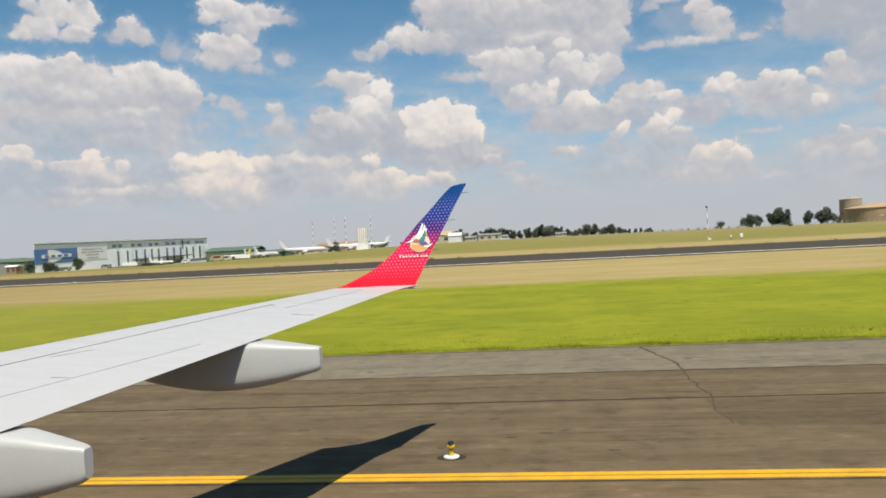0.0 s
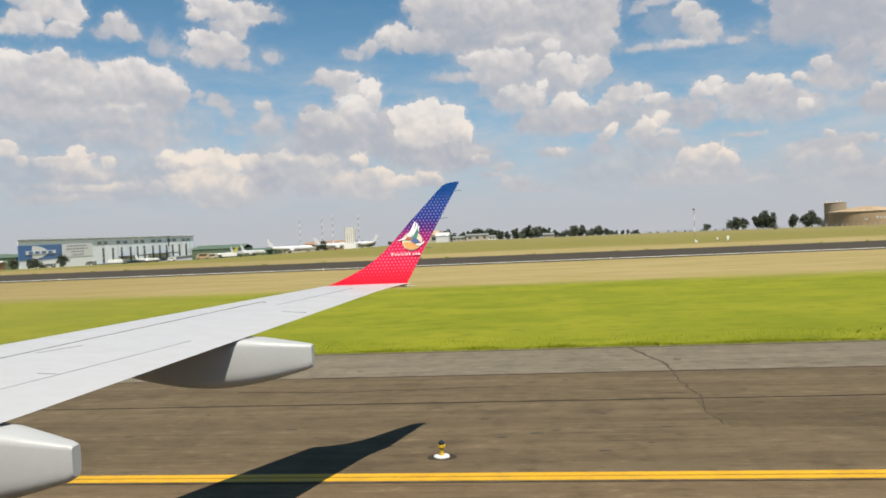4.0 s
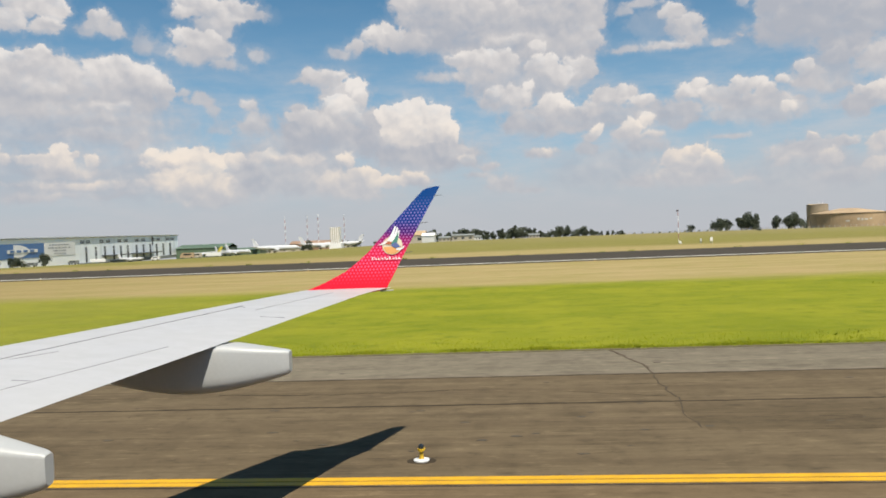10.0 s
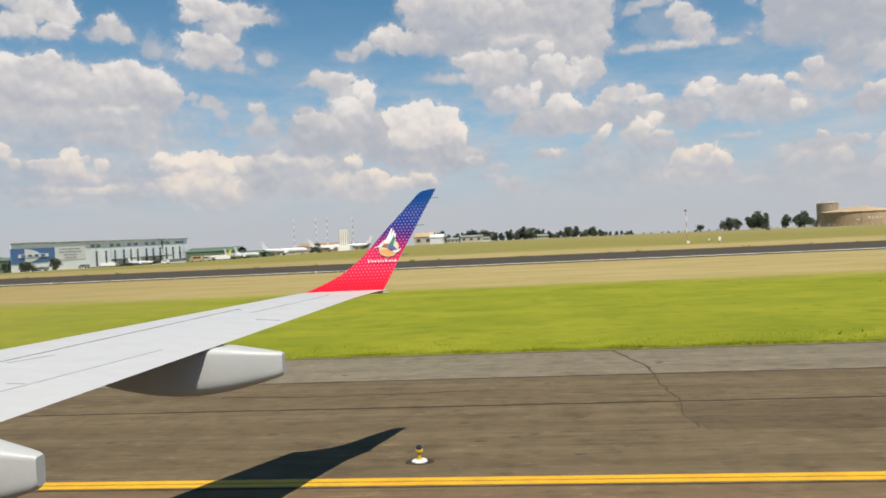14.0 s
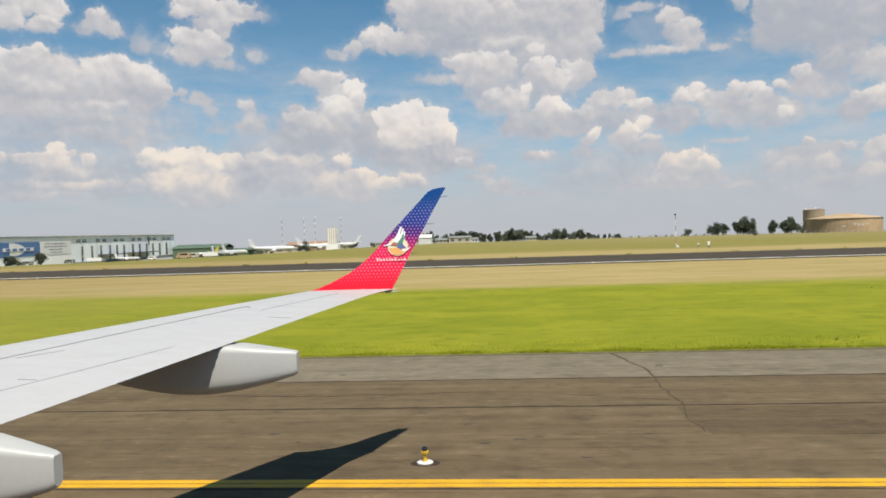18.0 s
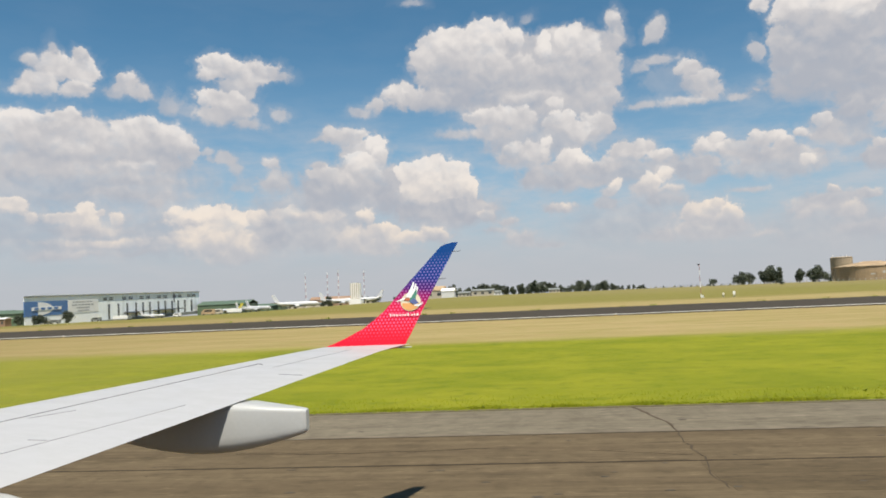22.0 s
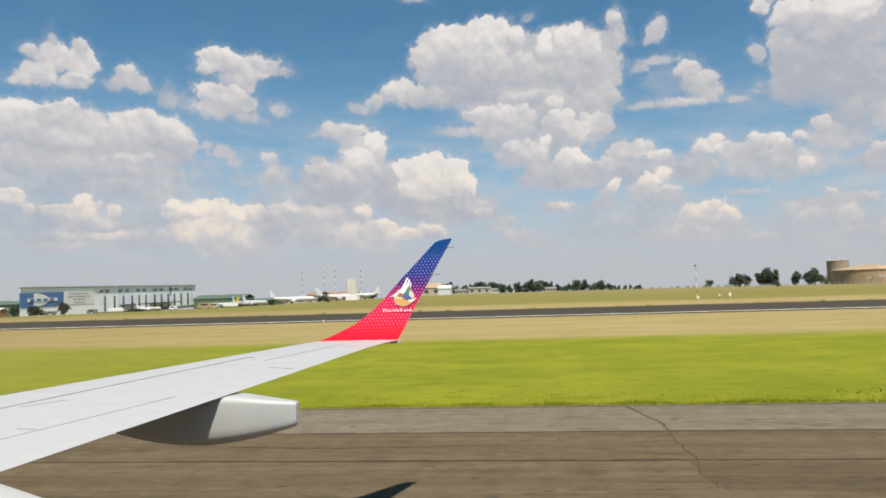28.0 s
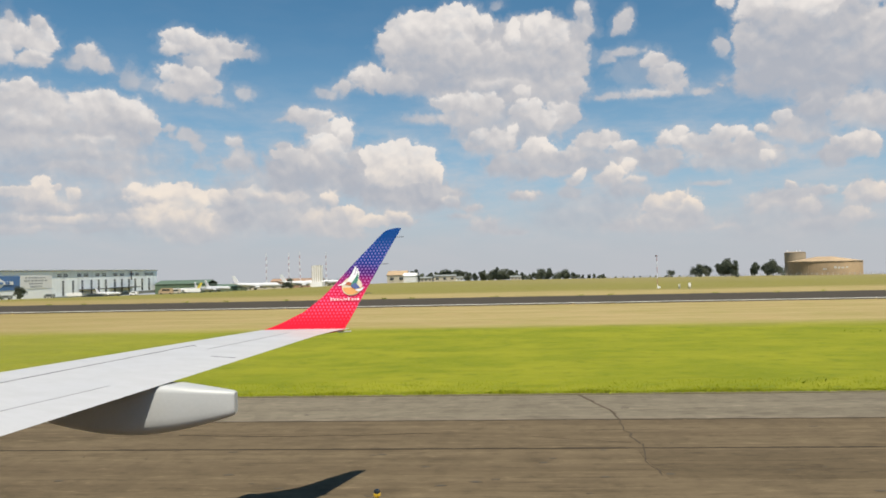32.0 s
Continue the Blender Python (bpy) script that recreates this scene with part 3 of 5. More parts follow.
def pavement(name, c1, c2, c3, along=1.0):
    """Worn asphalt: long streaks along the way of travel, stains, and a stony grain."""
    mt, N = material(name, 0.9, spec=0.12)
    st = N.noise(N.v("MULTIPLY", N.pos, (0.045 * along, 1.3, 1.0)), 1.0, 6.0, 0.62)
    st2 = N.noise(N.v("MULTIPLY", N.pos, (0.16 * along, 4.5, 1.0)), 1.0, 4.0, 0.6)
    blot = N.noise(N.v("MULTIPLY", N.pos, (0.45, 1.1, 1.0)), 0.9, 8.0, 0.68)
    grain = N.noise(N.v("MULTIPLY", N.pos, (0.35, 1.0, 1.0)), 45.0, 4.0, 0.7)
    st3 = N.noise(N.v("MULTIPLY", N.pos, (0.22 * along, 13.0, 1.0)), 1.0, 3.0, 0.6)
    c = N.mix(N.step(st, 0.34, 0.66), c1, c2)
    c = N.mix(N.m("MULTIPLY", N.step(st2, 0.50, 0.72), 0.65), c, c3)
    c = N.mix(N.m("MULTIPLY", N.step(st3, 0.58, 0.76), 0.45), c, tuple(1.3 * k for k in c2))
    c = N.mix(N.m("MULTIPLY", N.step(st3, 0.42, 0.24), 0.45), c, tuple(0.7 * k for k in c3))
    c = N.mix(N.m("MULTIPLY", N.step(blot, 0.52, 0.70), 0.65), c, tuple(0.6 * k for k in c1))
    roll = N.noise(N.v("MULTIPLY", N.pos, (1.7, 0.55, 1.0)), 1.0, 5.0, 0.6)
    c = N.mix(N.m("MULTIPLY", N.step(roll, 0.48, 0.66), 0.28), c, tuple(0.62 * k for k in c1))
    c = N.mix(N.m("MULTIPLY", N.step(grain, 0.55, 0.8), 0.3), c, tuple(1.5 * k for k in c2))
    c = N.mix(N.m("MULTIPLY", N.step(grain, 0.45, 0.25), 0.3), c, tuple(0.55 * k for k in c1))
    mottle = N.noise(N.v("MULTIPLY", N.pos, (1.5, 4.0, 1.0)), 1.0, 6.0, 0.75)
    c = N.mix(N.m("MULTIPLY", N.step(mottle, 0.50, 0.68), 0.75), c, tuple(0.60 * k for k in c1))
    c = N.mix(N.m("MULTIPLY", N.step(mottle, 0.46, 0.30), 0.70), c, tuple(1.45 * k for k in c2))
    thread = N.noise(N.v("MULTIPLY", N.pos, (0.22, 7.0, 1.0)), 1.0, 5.0, 0.72)
    c = N.mix(N.m("MULTIPLY", N.step(thread, 0.610, 0.645), 0.70), c, tuple(0.48 * k for k in c1))
    c = N.mix(N.m("MULTIPLY", N.step(thread, 0.385, 0.35), 0.45), c, tuple(1.5 * k for k in c2))
    fleck = N.noise(N.v("MULTIPLY", N.pos, (1.1, 5.5, 1.0)), 1.0, 4.0, 0.7)
    c = N.mix(N.m("MULTIPLY", N.step(fleck, 0.70, 0.73), 0.6), c, tuple(0.4 * k for k in c1))
    c = N.mix(N.m("MULTIPLY", N.step(fleck, 0.30, 0.27), 0.5), c, tuple(1.9 * k for k in c2))
    N.put(N.b.inputs["Base Color"], c)
    bump(N, grain, 0.35, 0.006)
    return mt


def grass_ground():
    """Mown verge that turns from lush to dry with the distance from the taxiway, mown in strips."""
    mt, N = material("grass_ground", 0.9, spec=0.15)
    s = N.n("ShaderNodeSeparateXYZ")
    N.put(s.inputs[0], N.pos)
    x, y = s.outputs[0], s.outputs[1]
    wob = N.noise(N.v("MULTIPLY", N.pos, (0.03, 0.12, 1)), 1.0, 5.0, 0.6)
    yy = N.m("ADD", y, N.m("MULTIPLY", N.m("SUBTRACT", wob, 0.5), 9.0))
    wide = N.noise(N.v("MULTIPLY", N.pos, (0.05, 0.35, 1)), 1.0, 5.0, 0.6)
    mid = N.noise(N.v("MULTIPLY", N.pos, (0.35, 1.6, 1)), 1.0, 5.0, 0.6)
    fine = N.noise(N.v("MULTIPLY", N.pos, (1.0, 1.0, 1)), 9.0, 5.0, 0.7)
    blob = N.noise(N.v("MULTIPLY", N.pos, (0.17, 0.26, 1)), 1.0, 6.0, 0.65)
    tuft = N.noise(N.v("MULTIPLY", N.pos, (0.9, 1.1, 1)), 1.0, 6.0, 0.75)
    green = N.mix(N.step(blob, 0.36, 0.64), (0.145, 0.166, 0.007), (0.200, 0.206, 0.012))
    green = N.mix(N.m("MULTIPLY", N.step(tuft, 0.5, 0.68), 0.6), green, (0.078, 0.104, 0.004))
    lane = N.noise(N.v("MULTIPLY", N.pos, (0.13, 0.42, 1)), 1.0, 6.0, 0.72)
    green = N.mix(N.m("MULTIPLY", N.step(lane, 0.50, 0.68), 0.55), green, (0.105, 0.128, 0.005))
    green = N.mix(N.m("MULTIPLY", N.step(lane, 0.46, 0.30), 0.40), green, (0.215, 0.208, 0.018))
    green = N.mix(N.m("MULTIPLY", N.step(tuft, 0.45, 0.3), 0.55), green, (0.218, 0.228, 0.013))
    dry = N.mix(N.step(wide, 0.32, 0.68), (0.255, 0.200, 0.080), (0.31, 0.24, 0.115))
    dry = N.mix(N.m("MULTIPLY", N.step(mid, 0.5, 0.72), 0.5), dry, (0.21, 0.185, 0.05))
    dry = N.mix(N.m("MULTIPLY", N.step(lane, 0.48, 0.66), 0.55), dry, (0.195, 0.178, 0.045))
    dry = N.mix(N.m("MULTIPLY", N.step(blob, 0.48, 0.34), 0.45), dry, (0.33, 0.235, 0.12))
    # window haze to the left, put into the green as duller olive
    thin = N.m("MULTIPLY", N.step(N.m("MULTIPLY_ADD", N.m("SUBTRACT", wide, 0.5), 30.0, x), -8.0, -30.0), 0.45)
    green = N.mix(thin, green, (0.190, 0.175, 0.038))
    dry = N.mix(N.m("MULTIPLY", N.step(x, -5.0, -60.0), 0.55), dry, (0.200, 0.152, 0.062))
    c = N.mix(N.step(yy, 48.5, 55.0), green, dry)
    olive = N.mix(N.step(wide, 0.3, 0.7), (0.145, 0.135, 0.032), (0.195, 0.17, 0.048))
    c = N.mix(N.step(yy, 116.0, 130.0), c, olive)
    straw = N.mix(N.step(mid, 0.3, 0.7), (0.22, 0.18, 0.08), (0.18, 0.155, 0.06))
    c = N.mix(N.m("MULTIPLY", N.m("MULTIPLY", N.step(yy, 150.0, 215.0), N.step(x, -60.0, 60.0, 0.25, 1.0)), 0.75), c, straw)
    c = N.mix(N.m("MULTIPLY", N.step(fine, 0.5, 0.78), 0.2), c, (0.12, 0.14, 0.010))
    c = N.mix(N.m("MULTIPLY", N.step(fine, 0.45, 0.2), 0.3), c, (0.30, 0.29, 0.045))
    N.put(N.b.inputs["Base Color"], c)
    bump(N, fine, 0.6, 0.08)
    return mt


def leaves(name, dark, light):
    mt, N = material(name, 0.75, spec=0.2)
    g = N.n("ShaderNodeNewGeometry")
    r = N.n("ShaderNodeObjectInfo")
    f = N.m("MULTIPLY_ADD", g.outputs["Random Per Island"], 0.7, N.m("MULTIPLY", r.outputs["Random"], 0.3))
    N.put(N.b.inputs["Base Color"], N.mix(f, dark, light))
    return mt


def steel_sheet(name, colour, pitch=0.9, axis=0, vary=0.1):
    """Profiled metal cladding: upright ribs in the relief, faint grime."""
    mt, N = material(name, 0.5)
    s = N.n("ShaderNodeSeparateXYZ")
    N.put(s.inputs[0], N.pos)
    rib = N.m("PINGPONG", N.m("DIVIDE", s.outputs[axis], pitch), 1.0)
    grime = N.noise(N.v("MULTIPLY", N.pos, (0.25, 0.25, 0.05)), 1.0, 5.0, 0.6)
    c = N.mix(N.step(grime, 0.35, 0.7), tuple(k * (1 + vary) for k in colour), tuple(k * (1 - vary) for k in colour))
    N.put(N.b.inputs["Base Color"], c)
    bump(N, rib, 0.6, 0.08)
    return mt


M_WING, M_WINGLET = wing_paint(), winglet_paint()
M_FAIRING = painted("fairing_paint", (0.385, 0.390, 0.388), 0.45, 0.05, 1.5)
M_SEAM = painted("seam_sealant", (0.06, 0.06, 0.065), 0.7)
M_GREYLINE = painted("faded_seam", (0.22, 0.22, 0.24), 0.7)
M_FUSELAGE = painted("fuselage_paint", (0.5, 0.5, 0.52), 0.3, 0.04, 0.5)
M_GLASS = painted("dark_glazing", (0.02, 0.025, 0.03), 0.12)
M_RUBBER = painted("rubber", (0.02, 0.02, 0.02), 0.8)
M_METAL = painted("bare_metal", (0.4, 0.4, 0.42), 0.35, metal=1.0)
M_WHITE = painted("white_coat", (0.55, 0.55, 0.55), 0.5, 0.06)
M_CREAM = painted("cream_emblem", (0.48, 0.42, 0.30), 0.4)
M_ORANGE = painted("orange_emblem", (0.50, 0.23, 0.06), 0.4)
M_GREEN_E = painted("green_emblem", (0.015, 0.13, 0.085), 0.4)
M_BEAK = painted("orange_brown_emblem", (0.30, 0.075, 0.02), 0.4)
M_NAVY_E = painted("navy_emblem", (0.035, 0.06, 0.19), 0.4)
M_TAXI = pavement("taxiway_asphalt", (0.094, 0.070, 0.042), (0.123, 0.093, 0.056), (0.068, 0.050, 0.029))
M_INNER = pavement("inner_asphalt", (0.118, 0.084, 0.048), (0.137, 0.100, 0.059), (0.099, 0.070, 0.040))
M_SHOULDER = pavement("shoulder_asphalt", (0.134, 0.114, 0.083), (0.164, 0.140, 0.103), (0.110, 0.091, 0.066))
M_PATCH = pavement("patch_asphalt", (0.078, 0.058, 0.034), (0.100, 0.075, 0.045), (0.060, 0.044, 0.026))
M_RUNWAY = pavement("runway_asphalt", (0.045, 0.038, 0.029), (0.058, 0.049, 0.038), (0.038, 0.031, 0.023), 0.4)
M_PATCHDARK = painted("pocked_asphalt", (0.045, 0.035, 0.024), 0.9, 0.3, 3.0)
M_CRACK = painted("worn_tar", (0.062, 0.048, 0.033), 0.9, 0.35, 4.0, spec=0.1)
M_TAR = painted("tar_seal", (0.040, 0.031, 0.021), 0.9, 0.25, 2.0, spec=0.1)
M_YELLOW = painted("yellow_line_paint", (0.52, 0.285, 0.004), 0.6, 0.16, 2.5)
M_LINE = painted("white_line_paint", (0.42, 0.40, 0.36), 0.7, 0.15, 1.0)
M_SOIL = painted("edge_soil", (0.095, 0.080, 0.032), 0.95, 0.3, 3.0)
M_GRASS = grass_ground()
M_WEED = leaves("weed_leaf", (0.11, 0.14, 0.008), (0.20, 0.22, 0.016))
M_BLADE = leaves("grass_blade", (0.175, 0.205, 0.006), (0.275, 0.29, 0.014))
M_LEAF = leaves("tree_leaf", (0.046, 0.058, 0.040), (0.10, 0.112, 0.076))
M_BARK = painted("bark", (0.07, 0.055, 0.04), 0.9, 0.3, 3.0)
M_LAMPBODY = painted("yellow_lamp_body", (0.52, 0.33, 0.02), 0.5)
M_CONCRETE = painted("weathered_concrete", (0.33, 0.26, 0.18), 0.85, 0.18, 0.12)
M_TANK = painted("brown_tank", (0.35, 0.25, 0.15), 0.8, 0.22, 0.09)
M_TANKWHITE = painted("pale_tank", (0.42, 0.40, 0.36), 0.6, 0.08, 0.1)
M_CLAD = steel_sheet("pale_cladding", (0.80, 0.83, 0.85))
M_BAY = painted("white_panel", (0.86, 0.87, 0.88), 0.5, 0.03, 0.1)
M_CLADGREEN = steel_sheet("green_cladding", (0.085, 0.125, 0.08))
M_ROOF = painted("roof_sheet", (0.20, 0.21, 0.20), 0.6, 0.15, 0.1)
M_SIGNBLUE = painted("blue_sign", (0.07, 0.16, 0.36), 0.5, 0.06, 0.2)
M_SIGNWHITE = painted("white_sign", (0.72, 0.71, 0.70), 0.5, 0.05, 0.2)
M_LETTER = painted("faded_lettering", (0.24, 0.24, 0.26), 0.6)
M_WINDOW = painted("dark_window_band", (0.045, 0.05, 0.055), 0.3)
M_BRICK = painted("far_brick", (0.27, 0.17, 0.11), 0.85, 0.15, 0.2)
M_PLASTER = painted("far_plaster", (0.40, 0.36, 0.29), 0.8, 0.1, 0.2)
M_RED = painted("red_band", (0.34, 0.16, 0.14), 0.6)
M_AIRWHITE = painted("airliner_white", (0.52, 0.52, 0.53), 0.35, 0.05, 0.3)
M_YTAIL = painted("yellow_tail", (0.45, 0.38, 0.05), 0.4)
M_BTAIL = painted("blue_tail", (0.03, 0.06, 0.2), 0.4)


# ---- building blocks ----
def part(name, bm, mt, parent=None, label="", smooth=False):
    """Links a bmesh as one mesh object, under a thing or a part."""
    me = bpy.data.meshes.new(name)
    bmesh.ops.recalc_face_normals(bm, faces=bm.faces)
    bm.to_mesh(me)
    bm.free()
    me.materials.append(mt)
    if smooth:
        me.polygons.foreach_set("use_smooth", [True] * len(me.polygons))
        me.set_sharp_from_angle(angle=radians(38))
    ob = new(name, me)
    if parent is not None:
        ob.parent = parent
    if label:
        ob["label"] = label
    return ob


def thing(name, m, label, category, group="", kind=""):
    ob = new(name)
    ob.matrix_world = m
    return tagged(ob, label, category, group, kind)


def box(bm, x0, x1, y0, y1, z0, z1, bevel=0.0):
    vs = [bm.verts.new((x, y, z)) for z in (z0, z1) for x, y in ((x0, y0), (x1, y0), (x1, y1), (x0, y1))]
    fs = [bm.faces.new([vs[i] for i in f]) for f in ((3, 2, 1, 0), (4, 5, 6, 7), (0, 1, 5, 4), (1, 2, 6, 5), (2, 3, 7, 6), (3, 0, 4, 7))]
    if bevel:
        bmesh.ops.bevel(bm, geom=list({e for f in fs for e in f.edges}), offset=bevel, segments=2, affect="EDGES")
    return bm


def loft(bm, rings, closed=True, caps=True):
    rows = [[bm.verts.new(p) for p in r] for r in rings]
    for a, b in zip(rows, rows[1:]):
        k = len(a)
        for i in range(k if closed else k - 1):
            bm.faces.new((a[i], a[(i + 1) % k], b[(i + 1) % k], b[i]))
    if caps and closed:
        bm.faces.new(rows[0][::-1])
        bm.faces.new(rows[-1])
    return bm


def tube(bm, p0, p1, r0, r1=None, seg=10):
    p0, p1 = Vector(p0), Vector(p1)
    r1 = r0 if r1 is None else r1
    q = (p1 - p0).to_track_quat("Z", "Y")
    return loft(bm, [[p + q @ Vector((r * math.cos(a), r * math.sin(a), 0)) for a in [2 * math.pi * i / seg for i in range(seg)]]
                     for p, r in ((p0, r0), (p1, r1))])


def plate(bm, pts, up):
    """A flat outline with thickness: pts in a plane, thickened along up."""
    return loft(bm, [pts, [Vector(p) + Vector(up) for p in pts]])


# ---- the lie of the land ----
def skyline(a):
    """Slope, in degrees, at which the far land falls away in the direction a (degrees from straight ahead, to the right)."""
    k = min(1, max(0, (-a - 3) / 24))
    return 0.95 + 0.45 * k * k * (3 - 2 * k)


def land(x, y):
    r = math.hypot(x, y)
    if y < 60:
        return 0.0
    s = math.tan(radians(skyline(math.degrees(math.atan2(x, y)))))
    far = 3.9 - r * s + 0.0005 * max(0, r - 260)
    w = min(1, max(0, (y - 116) / 12))
    far = 3 + (far - 3) * w * w * (3 - 2 * w)
    k = 0.9
    flat_z, h = 0.0, max(k - abs(far), 0) / k
    return min(flat_z, far) - h * h * k / 4


def spot(a, r):
    """The point of the land in the direction a (degrees) at r metres; the far side by the hangars lies a little further round."""
    a -= min(1.0, max(0.0, (10 - a) / 7)) if r > 300 else 0.0
    x, y = r * math.sin(radians(a)), r * math.cos(radians(a))
    return x, y, land(x, y)


GRASS_EDGE, RUN0, RUN1 = 23.8, 80.6, 101.5

bm = bmesh.new()
radii = [0, 8, 16, 23, 26, 30, 35, 40, 46, 52, 60, 70, 80, 92, 105, 118, 130, 145, 160, 175, 190, 205, 220, 240, 265, 300, 350, 420, 500, 620, 800, 1100, 1600, 2400, 3600, 4700]
azs = [i * 3 for i in range(120)]
rows = []
for r in radii[1:]:
    row = []
    for a in azs:
        x, y = r * math.sin(radians(a)), r * math.cos(radians(a))
        z = land(x, y) if y > 0 else 0.0
        row.append(bm.verts.new((x, y, z - 0.035)))
    rows.append(row)
mid_v = bm.verts.new((0, 0, -0.035))
for i in range(120):
    bm.faces.new((mid_v, rows[0][i], rows[0][(i + 1) % 120]))
for a, b in zip(rows, rows[1:]):
    for i in range(120):
        bm.faces.new((a[i], b[i], b[(i + 1) % 120], a[(i + 1) % 120]))
ground = tagged(part("ground", bm, M_GRASS, smooth=True), "flat airfield grassland, lush green turning to dry straw", "grass field", kind="structure")


def strip(name, y0, y1, z0, z1, mt, label, category, x0=-1500.0, x1=1500.0, step=25.0, ragged=0.0, smooth_seed=3):
    """A long slab that runs along the taxiway; ragged: how uneven its outer edge is."""
    rnd = random.Random(smooth_seed)
    bm = bmesh.new()
    rings, x = [], x0
    while x <= x1 + 1e-6:
        e = y1 + (rnd.uniform(-ragged, ragged) if ragged else 0)
        rings.append([(x, y0, z0), (x, e, z0), (x, e, z1), (x, y0, z1)])
        near = abs(x) < 60 and ragged
        x += 0.22 if near else step
    loft(bm, rings)
    return tagged(part(name, bm, mt), label, category, kind="structure")


strip("taxiway", -34.0, 11.53, -0.3, 0.0, M_INNER, "brown worn asphalt taxiway", "taxiway")
strip("taxiway_edge", 11.53, 19.9, -0.3, -0.001, M_TAXI, "grey-brown streaked asphalt taxiway edge", "taxiway")
strip("taxiway_shoulder", 19.9, GRASS_EDGE, -0.3, -0.003, M_SHOULDER, "lighter grey asphalt shoulder with ragged grass edge", "taxiway shoulder", ragged=0.05, smooth_seed=5)
strip("soil_edge", GRASS_EDGE - 0.10, GRASS_EDGE + 0.13, -0.2, 0.012, M_SOIL, "dark soil line along the grass edge", "soil", ragged=0.06, smooth_seed=3)
strip("soil_edge", GRASS_EDGE - 0.2, GRASS_EDGE + 0.35, -0.2, -0.008, M_SOIL, "dark soil along the grass edge", "soil", ragged=0.08, smooth_seed=8)
strip("runway", RUN0, RUN1, -0.3, 0.06, M_RUNWAY, "dark grey asphalt runway", "runway")
strip("runway_edge_line", RUN0 + 0.5, RUN0 + 1.7, 0.0, 0.066, M_LINE, "white painted runway edge line", "painted line")
strip("yellow_line", 11.55, 11.705, -0.01, 0.004, M_YELLOW, "yellow painted taxiway edge line", "painted line")
strip("yellow_line", 11.74, 11.90, -0.01, 0.004, M_YELLOW, "yellow painted taxiway edge line", "painted line")

# ---- the airplane: wing, winglet, flap track fairings ----
plane = thing("airplane", Matrix(), "white regional jet with red-to-blue winglet on the taxiway", "airplane")


def top_z(y):
    """Height of the wing's upper face at its trailing edge."""
    return 3.01 + 0.0875 * (y - 12.03)


def nose_z(y):
    """Height of the leading edge: the wing is twisted, nose up towards the root."""
    return 3.01 + 0.044 * (y - 12.03)


def lead_x(y):
    return -3.53 + 0.543 * (y - 12.0)


def trail_x(y):
    return -2.22 + 0.338 * (y - 12.0) + 0.16 * max(0, (y - 11.3) / 0.73) ** 2 if y > 5.0 else -4.586 + 0.06 * (y - 5.0)


def skin_z(y, u):
    """Height of the upper face at span y, u from the trailing (0) to the leading edge (1)."""
    c = trail_x(y) - lead_x(y)
    return top_z(y) + (nose_z(y) - top_z(y)) * u + 0.021 * c * u * (1 - u) - 0.010 * c * max(0, (u - 0.86) / 0.14) ** 2.4


def section(y, k=16):
    """An airfoil ring at span y: along the upper face from the trailing to the leading edge and back below."""
    x1, c = trail_x(y), trail_x(y) - lead_x(y)
    pts = []
    for i in range(k + 1):
        u = 0.5 - 0.5 * math.cos(math.pi * i / k)
        pts.append((x1 - c * u, y, skin_z(y, u)))
    for i in range(k - 1, 0, -1):
        u = 0.5 - 0.5 * math.cos(math.pi * i / k)
        th = 0.115 * c * (2.9 * math.sqrt(max(0, 1 - u)) * u ** 1.7)
        pts.append((x1 - c * u, y, skin_z(y, u) - 0.006 - th * 0.85))
    return pts


bm = bmesh.new()
loft(bm, [section(y) for y in [0.2 + 0.4 * i for i in range(28)] + [11.25, 11.4, 11.55, 11.7, 11.8, 11.9, 11.97, 12.03, 12.06]])
wing = part("wing", bm, M_WING, plane, "white swept wing with thin panel seams", smooth=True)
me = wing.data

# the winglet rises from the tip with a short blended bend
WL = [(12.00, 2.985, -3.47, -2.10), (12.05, 3.05, -3.27, -2.075), (12.09, 3.13, -3.08, -2.03), (12.16, 3.27, -2.80, -1.96), (12.24, 3.42, -2.60, -1.89),
      (12.33, 3.60, -2.41, -1.80), (12.52, 3.96, -2.11, -1.615), (12.68, 4.27, -1.83, -1.455), (12.80, 4.50, -1.625, -1.335), (12.838, 4.572, -1.555, -1.297), (12.856, 4.607, -1.485, -1.279), (12.868, 4.632, -1.35, -1.268)]


def winglet_ring(y, z, x0, x1, i):
    c = x1 - x0
    lean = Vector((0, 0.888, -0.46)) if i > 1 else Vector((0, 0.45, -0.89))
    ring = []
    for u, t in ((0, 0.0), (0.12, 0.012), (0.35, 0.028), (0.65, 0.036), (0.88, 0.026), (0.97, 0.012), (1, 0.0)):
        ring.append(Vector((x1 - c * u, y, z)) - lean * t * c * 0.5)
    for u, t in ((0.97, 0.02), (0.88, 0.05), (0.65, 0.075), (0.35, 0.055), (0.12, 0.025)):
        ring.append(Vector((x1 - c * u, y, z)) + lean * t * c)
    return ring


bm = bmesh.new()
loft(bm, [winglet_ring(*w, i) for i, w in enumerate(WL)])
winglet = part("winglet", bm, M_WINGLET, plane, "upswept winglet shading from red to blue with pale dots", smooth=True)

LEAN_N = Vector((0, 0.888, -0.46))


def on_winglet(x, z, proud=0.012):
    """A point on the inner face of the winglet."""
    y = 12.03 + (z - 3.01) * 0.5185
    return Vector((x, y, z)) - LEAN_N * proud


